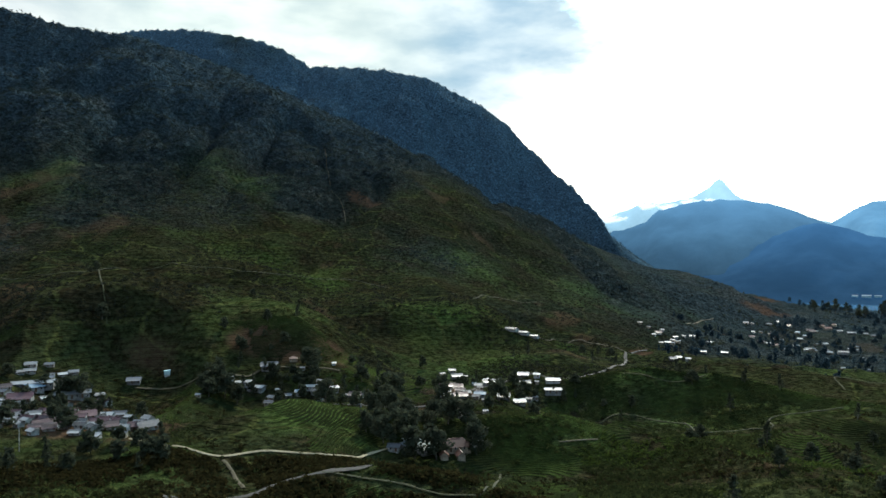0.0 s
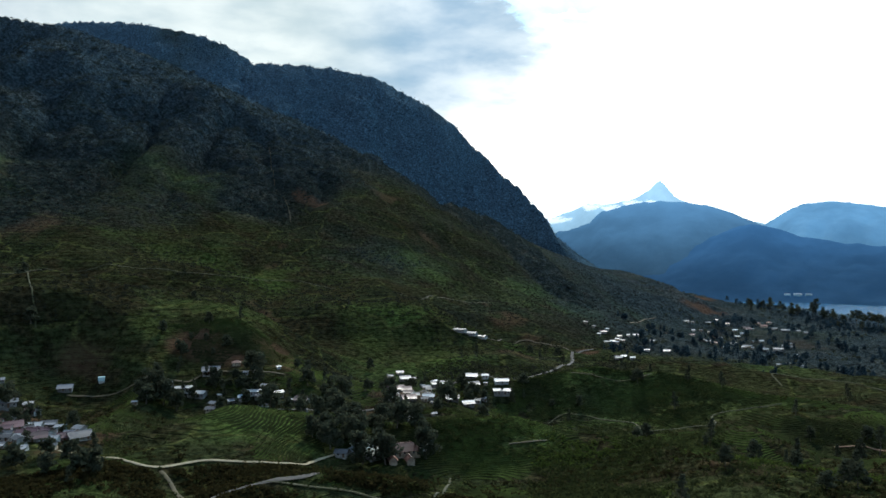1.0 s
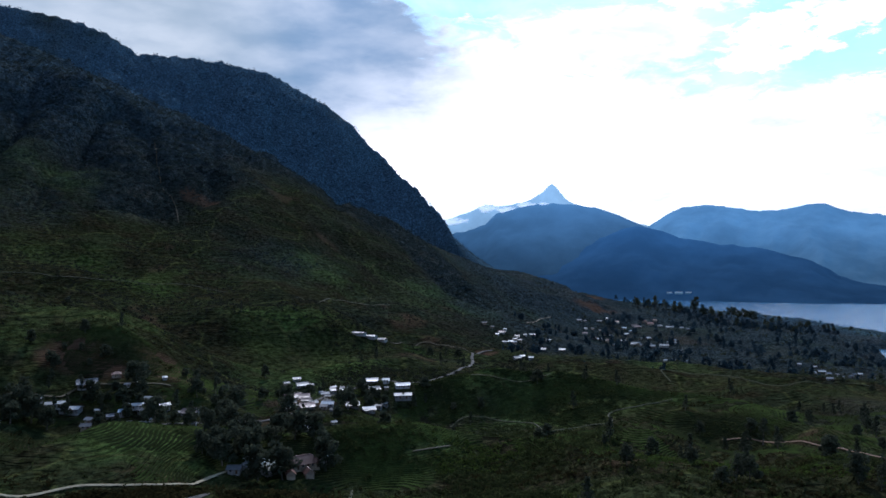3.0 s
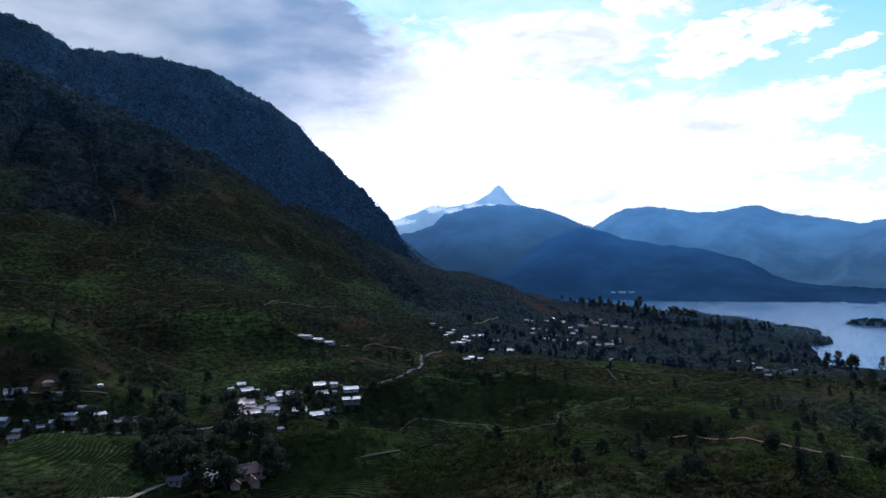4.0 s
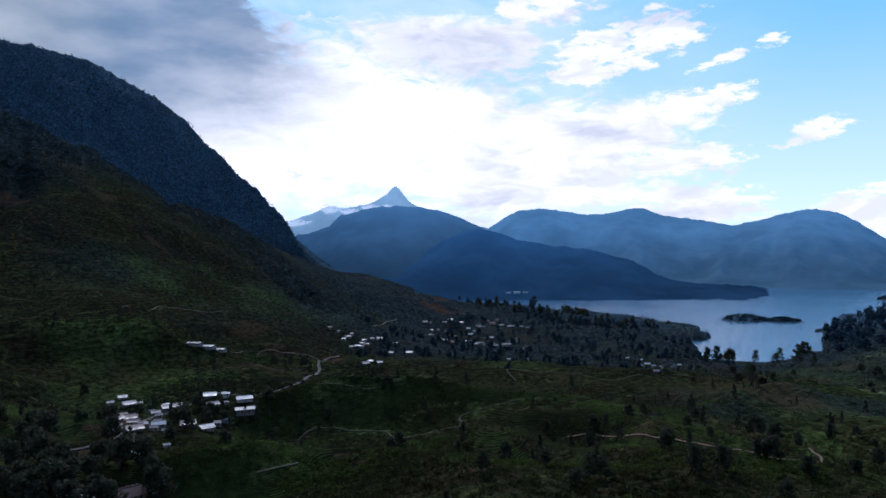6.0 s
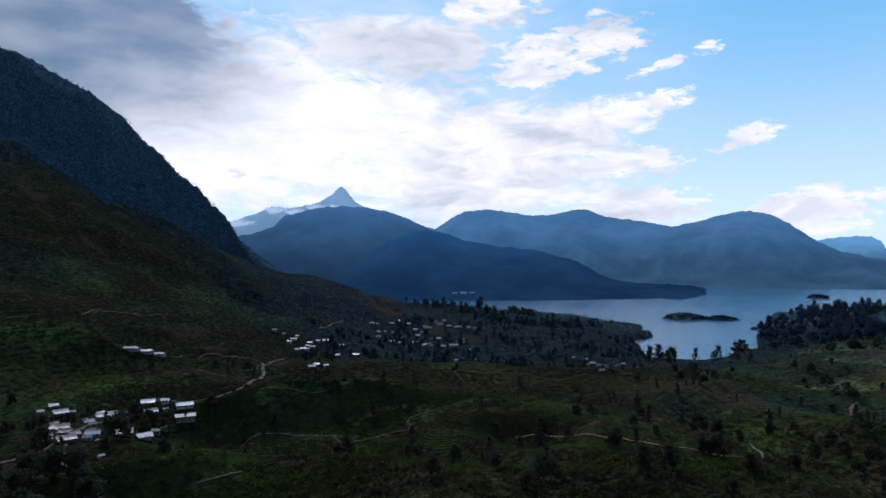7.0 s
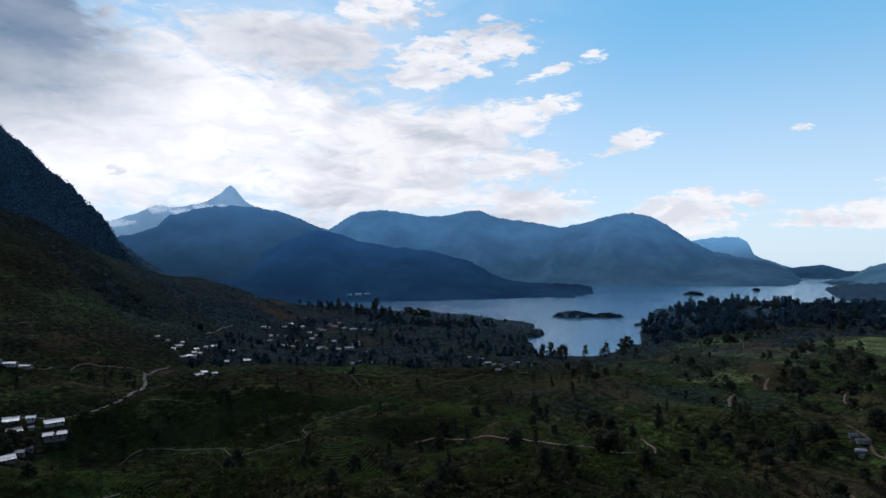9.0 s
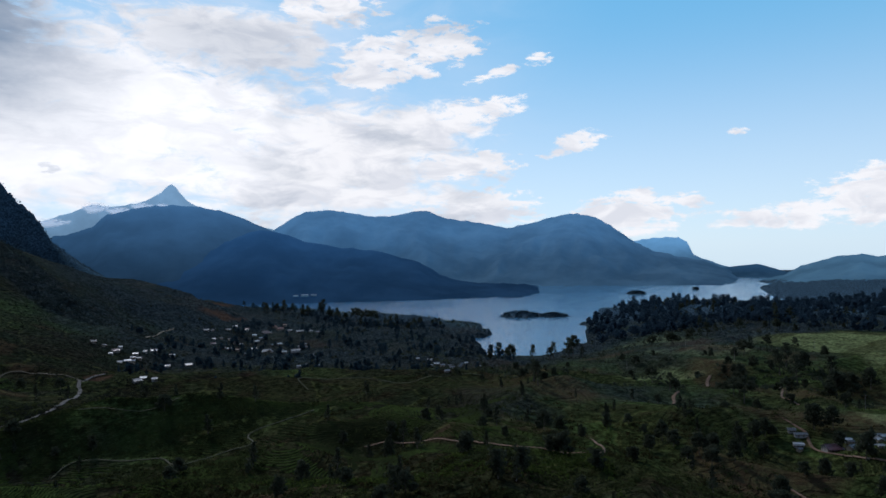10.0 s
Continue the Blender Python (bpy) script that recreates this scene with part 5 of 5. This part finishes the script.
first = utility_pole()
for x, y in POLES[1:]:
    copy_thing(first, stand(x, y, 40 + 7 * (x % 9)))
first.matrix_basis = stand(*POLES[0], 30)
# white buildings; the blue of roof and wall is haze put into the colour
works = [house("far_works", "long white works building on the far shore, painted pale blue for haze", 22, 9, 3.5, 2.4, M_BLUEROOF, M_TANK, "far shore buildings", panes=5)]
for n_, (az, dist, size) in enumerate(((31.3, 2285, 1.0), (32.0, 2290, 0.8), (30.6, 2282, 0.7))):
    a = radians(az)
    top_ = EYE + 2800 * math.tan(radians(float(np.interp(az, [c[0] for c in SPUR], [c[1] for c in SPUR]))))
    foot_ = -4 + (top_ + 4) * ((dist - 2200) / 600) ** 1.15
    m = Matrix.Translation((dist * math.sin(a), dist * math.cos(a), foot_ + 1.0)) @ Matrix.Rotation(-a, 4, "Z") @ Matrix.Diagonal((size, size, size, 1))
    if n_:
        copy_thing(works[0], m)
    else:
        works[0].matrix_basis = m


shore = [(x * 0.955, y * 0.955) for x, y in ((732, 697), (717, 711), (724, 704), (771, 652), (789, 631), (756, 670), (800, 618))]
peninsula = [(679, 1289), (699, 1285), (718, 1281), (721, 1244), (722, 1201), (730, 1182), (738, 1170), (733, 1137), (742, 1131), (738, 1105), (739, 1082), (734, 1056),
             (734, 1041), (734, 1018), (745, 1010), (743, 980), (754, 979), (762, 973), (816, 991), (843, 999), (884, 1019)]
big = [tree("broad", k, M_LEAF, "large dark spreading tree on the peninsula", "shore trees") for k in (41, 42)]
plant(big, with_size(rng, [(x + rng.uniform(-14, 14), y + rng.uniform(-14, 14)) for x, y in peninsula[::2]], 0.7, 1.15) + [(x, y, rng.uniform(0, 360), h / 14, 0.9) for x, y, h in SPREADING])
plant(gums, [(x, y, rng.uniform(0, 360), h / 22, rng.uniform(0.8, 1.1)) for x, y, h in GUMS] + with_size(rng, shore + [(x + rng.uniform(-12, 12), y + rng.uniform(-12, 12)) for x, y in peninsula[::2]], 0.55, 1.0))
plant(shades, [(x, y, rng.uniform(0, 360), h / 16, 0.85) for x, y, h in UMBRELLAS] + with_size(rng, scatter(rng, 8, (56, 68, 500, 900), on_land), 0.8, 1.2))


def near_shore(lo, hi):
    line = LAKE + LAKE[:1]
    return lambda x, y: land(np.array([x]), np.array([y]))[0] > 1.2 and lo < to_line(np.array([x]), np.array([y]), line)[0][0] < hi


wood_places = scatter(rng, 900, (52.9, 79, 1080, 2100), lambda x, y: near_shore(2, 210 + 900 * (x > 1.9 * y))(x, y) and fractal(np.array([x]), np.array([y]), 120, 2, 70.0)[0] > -0.35)
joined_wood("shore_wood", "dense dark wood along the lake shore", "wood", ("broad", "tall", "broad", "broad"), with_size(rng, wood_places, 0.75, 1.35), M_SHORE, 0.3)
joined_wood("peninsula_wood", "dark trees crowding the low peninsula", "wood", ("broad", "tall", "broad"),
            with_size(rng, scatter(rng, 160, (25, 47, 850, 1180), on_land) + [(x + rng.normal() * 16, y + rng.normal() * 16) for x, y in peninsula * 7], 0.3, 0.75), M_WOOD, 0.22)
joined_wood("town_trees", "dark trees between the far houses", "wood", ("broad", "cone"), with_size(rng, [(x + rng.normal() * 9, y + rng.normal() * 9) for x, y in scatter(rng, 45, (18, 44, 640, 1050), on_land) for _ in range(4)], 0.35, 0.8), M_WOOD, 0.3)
joined_wood("distant_trees", "scattered dark trees on the far fields", "wood", ("broad", "tall"),
            with_size(rng, scatter(rng, 130, (58, 79, 600, 1900), on_tea), 0.5, 1.0), M_LEAF, 0.35)
greens = scatter(rng, 22, (-35, -22, 250, 285), on_land) + [(cx + rng.normal() * 15, cy + rng.normal() * 13) for cx, cy in [(14, 442)] * 26 + [(-85, 392)] * 26 + [(-170, 305)] * 22 + [(-195, 352)] * 12 + [(55, 440)] * 14] + scatter(rng, 40, (-18, 9, 345, 470), on_land)
greens = [(x, y) for x, y in greens if to_line(np.array([x]), np.array([y]), ROAD_MID)[0][0] > 7.0]
joined_wood("village_greens", "dark garden trees between the near houses", "wood", ("broad", "cone", "broad"),
            with_size(rng, greens, 0.35, 0.7), M_LEAF, 0.45)


def clumps(name, label, category, places, mat, wide, tall, quads, size, seed):
    """Low leafy clumps sitting on the ground, in one mesh."""
    r = np.random.RandomState(seed)
    xy = np.array(places)
    z = relief(xy[:, 0], xy[:, 1])[0]
    grow = r.uniform(0.6, 1.4, (len(xy), 1))
    centres = np.column_stack([xy, z + 0.35 * tall * grow[:, 0]])
    spreads = np.column_stack([wide * grow, wide * grow, tall * grow])
    verts, faces = leaf_quads(r, centres, spreads, quads * len(xy), size, 0.8)
    tagged(new(name, mesh_from(name, verts, faces, mat, False)), label, category, kind="stuff")


def sector(r, n, a0, a1, d0, d1):
    a, d = np.radians(r.uniform(a0, a1, n)), np.exp(r.uniform(math.log(d0), math.log(d1), n))
    return d * np.sin(a), d * np.cos(a)


r = np.random.RandomState(44)
x, y = sector(r, 66000, -37, 20, 480, 2300)
deep = forest_part(x, y, False)
keep = smooth(0.35, 0.9, deep) > r.uniform(0.0, 1.0, len(x))
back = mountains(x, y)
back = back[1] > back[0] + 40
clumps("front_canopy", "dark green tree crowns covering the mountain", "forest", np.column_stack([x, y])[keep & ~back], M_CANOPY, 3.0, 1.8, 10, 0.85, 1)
clumps("rear_canopy", "tree crowns along the rear ridge, haze painted in as blue", "forest", np.column_stack([x, y])[keep & back], M_CANOPY_HAZE, 3.2, 2.4, 9, 0.95, 4)
x, y = sector(r, 14000, -35, 76, 190, 900)
keep = (land(x, y) > 3) & (fractal(x, y, 60, 3, 50.0) + np.where(x > 0.75 * y, -0.1, -0.25) > r.uniform(-0.6, 0.9, len(x))) & (forest_part(x, y) < 0.6)
sx, sy = sector(r, 30000, -37, 20, 470, 1250)
slope = (forest_part(sx, sy, False) < 0.9) & (fractal(sx, sy, 60, 3, 54.0) + 0.35 > r.uniform(-0.3, 0.9, len(sx))) & (land(sx, sy) > 3)
clumps("slope_scrub", "low dark scrub over the foot of the mountain", "scrub", np.column_stack([sx, sy])[slope], M_SLOPE, 1.5, 0.8, 7, 0.55, 6)
clumps("shrubs", "low green shrubs and weeds over the tea fields", "shrub", np.column_stack([x, y])[keep], M_SHRUB, 1.3, 0.9, 12, 0.36, 2)
near = []


def off_knolls(x, y):
    """Away from the tended knolls and the fields with the painted patch of sun."""
    free = sun_patch(x, y) < 0.3
    for kx, ky, kr in ((-68, 312, 44), (44, 320, 42), (130, 435, 58), (180, 420, 52)):
        free &= np.hypot(x - kx, y - ky) > kr
    return free


for name_, label_, mat_, shift_, count_ in (("undergrowth", "dark brown undergrowth over the near slopes", M_BRUSH, 71.0, 6500), ("green_bushes", "fresh green bushes among the undergrowth", M_SHRUB, 73.0, 5000)):
    bx, by = sector(r, count_, -36, 74, 185, 480)
    fit_ = off_knolls(bx, by) & (land(bx, by) > 3) & (fractal(bx, by, 38, 3, shift_) > r.uniform(-0.25, 0.8, len(bx)))
    near.append((name_, label_, mat_, bx[fit_], by[fit_]))
x, y = sector(r, 5000, 20, 76, 600, 1600)
keep = (land(x, y) > 2) & (fractal(x, y, 90, 3, 52.0) > r.uniform(-0.4, 0.9, len(x)))
keep &= sun_patch(x, y) < 0.3
clumps("far_bushes", "dark bushes dotting the far fields", "bush", np.column_stack([x, y])[keep], M_LEAF, 2.6, 2.2, 9, 1.1, 3)


def clear_of_works(x, y, gap):
    """Where no road or house stands."""
    free = np.ones(len(x), bool)
    for line in (ROAD_LOW, [(-62, 358), (-37, 367)] + ROAD_MID + [(80, 464)] + ROAD_HIGH, SIDE_LANE, LANE, FOOTPATH, BENCH, KNOLL_PATH, FRONT_PATH, RIDGE_PATH, TEA_PATH, FAR_TRACK, CLAY_NEAR, CLAY_A, CLAY_B, CLAY_ROAD, CLAY_UP, CLAY_EDGE, STAIR, BACK_LANE):
        free &= to_line(x, y, line)[0] > gap
    for hx, hy, *_ in homes:
        free &= np.hypot(x - hx, y - hy) > gap + 4.5
    return free


def tea_rows():
    """Clipped hedges of tea that follow the contours, one above the other."""
    step, rise = 2.0, 0.42
    gx, gy = np.arange(-280, 460, step), np.arange(60, 475, step)
    x, y = np.meshgrid(gx, gy, indexing="ij")
    z = land(x, y) + 1.2 * fractal(x, y, 45, 2, 22.0)
    real = relief(x, y)[0]
    tea = (fractal(x, y, 85, 3, 60.0) > -0.25) & (fractal(x, y, 13, 2, 61.0) > -0.75) & (forest_part(x, y) < 0.45) & (z > 6)
    dist, az = np.hypot(x, y), np.degrees(np.arctan2(x, y))
    tea &= ~((az > 13 + 4 * fractal(x, y, 30, 2, 63.0)) & (dist < 305 + 25 * fractal(x, y, 40, 2, 64.0)))
    tea &= (dist > 185) & (dist < 470) & (az > -35) & (az < 44 + 8 * fractal(x, y, 60, 2, 62.0))
    flat = clear_of_works(x.ravel(), y.ravel(), 2.4).reshape(x.shape)
    tea &= flat
    pts = np.stack([x, y, z, real], -1)
    tris = []
    for i, j, k in (((0, 0), (1, 0), (1, 1)), ((0, 0), (1, 1), (0, 1))):
        cut = [pts[a:len(gx) - 1 + a, b:len(gy) - 1 + b] for a, b in (i, j, k)]
        ok = np.logical_and.reduce([tea[a:len(gx) - 1 + a, b:len(gy) - 1 + b] for a, b in (i, j, k)])
        tris.append(np.stack(cut, 2)[ok])
    tris = np.concatenate(tris)
    order = np.argsort(tris[:, :, 2], 1)
    tris = np.take_along_axis(tris, order[:, :, None], 1)
    lo, mid, hi = tris[:, 0], tris[:, 1], tris[:, 2]
    verts, faces, total = [], [], 0
    for more in range(3):
        level = (np.ceil(lo[:, 2] / rise) + more) * rise
        use = (level < hi[:, 2]) & (hi[:, 2] - lo[:, 2] > 0.02)
        a, b, c, lv = lo[use], mid[use], hi[use], level[use][:, None]
        p = a + (c - a) * (lv - a[:, 2:3]) / (c[:, 2:3] - a[:, 2:3])
        low = lv[:, 0] < b[:, 2]
        q = np.where(low[:, None], a + (b - a) * (lv - a[:, 2:3]) / np.maximum(b[:, 2:3] - a[:, 2:3], 1e-6),
                     b + (c - b) * (lv - b[:, 2:3]) / np.maximum(c[:, 2:3] - b[:, 2:3], 1e-6))
        along = q[:, :2] - p[:, :2]
        length = np.linalg.norm(along, axis=1)
        slant = (c[:, 2] - a[:, 2]) / np.maximum(np.linalg.norm((c - a)[:, :2], axis=1), 0.3)
        use = (length > 0.15) & (slant > 0.09)
        p, q, along, a, c = p[use], q[use], along[use] / length[use][:, None], a[use], c[use]
        side = np.column_stack([along[:, 1], -along[:, 0]])
        slope = (c[:, 2] - a[:, 2]) / np.maximum(np.abs(((c - a)[:, :2] * side).sum(1)), 0.3)
        half = np.clip(0.43 * rise / np.maximum(slope, 0.02), 0.22, 2.0)[:, None]
        ring = []
        for e in (p, q):
            for f, up in ((-1.0, -0.3), (-0.75, 0.12), (0.75, 0.12), (1.0, -0.3)):
                ring.append(np.column_stack([e[:, :2] + side * half * f, e[:, 3] + up]))
        block = np.stack(ring, 1)
        n_ = len(block)
        verts.append(block.reshape(-1, 3))
        base = total + 8 * np.arange(n_)[:, None, None]
        faces.append((base + np.array([[0, 1, 5, 4], [1, 2, 6, 5], [2, 3, 7, 6]])).reshape(-1, 4))
        total += 8 * n_
    me = mesh_from("tea_rows", np.concatenate(verts), np.concatenate(faces), M_TEA, False)
    tagged(new("tea_rows", me), "clipped green tea hedges in rows along the contours", "tea hedge", kind="stuff")


tea_rows()
for k, (name_, label_, mat_, bx, by) in enumerate(near):
    open_ = clear_of_works(bx, by, 3.0)
    clumps(name_, label_, "bush", np.column_stack([bx, by])[open_], mat_, 1.7, 1.2, 16, 0.42, 90 + k)
bx, by = sector(r, 13000, -36, 9, 185, 268)
open_ = clear_of_works(bx, by, 3.8) & (fractal(bx, by, 45, 3, 77.0) > r.uniform(-0.7, 0.3, len(bx)))
clumps("thicket", "dark brown-green thicket covering the near hillside", "bush", np.column_stack([bx, by])[open_], M_BRUSH, 1.8, 0.9, 9, 0.55, 95)
# low scrub on the islands
spots = []
for ix, iy, reach, wide, high in ISLANDS:
    u, v = r.uniform(-0.8, 0.8, 150), r.uniform(-0.8, 0.8, 150)
    spots.append(np.column_stack([ix + reach * u * 0.72 + wide * 2.6 * v * 0.69, iy - reach * u * 0.69 + wide * 2.6 * v * 0.72]))
spots = np.concatenate(spots)
spots = spots[relief(spots[:, 0], spots[:, 1])[0] > 2.0]
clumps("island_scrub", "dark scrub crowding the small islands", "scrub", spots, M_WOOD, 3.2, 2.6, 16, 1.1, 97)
bx, by = sector(r, 6500, 2, 26, 300, 520)
open_ = clear_of_works(bx, by, 2.4) & (fractal(bx, by, 30, 3, 79.0) > r.uniform(-0.6, 0.6, len(bx)))
clumps("knoll_scrub", "green scrub and young tea over the knoll", "bush", np.column_stack([bx, by])[open_], M_SHRUB, 1.5, 0.8, 9, 0.42, 99)
bx, by = sector(r, 9000, 11, 50, 188, 330)
open_ = clear_of_works(bx, by, 2.2) & (fractal(bx, by, 26, 3, 81.0) > r.uniform(-0.7, 0.5, len(bx)))
pale = fractal(bx, by, 34, 3, 83.0) > -0.05
for name_, label_, mat_, some in (("bright_bushes", "fresh green bushes crowding the near slope", M_FRESH, open_ & pale), ("dark_bushes", "dark green bushes crowding the near slope", M_SHRUB, open_ & ~pale)):
    clumps(name_, label_, "bush", np.column_stack([bx, by])[some], mat_, 1.5, 1.0, 14, 0.36, 101)
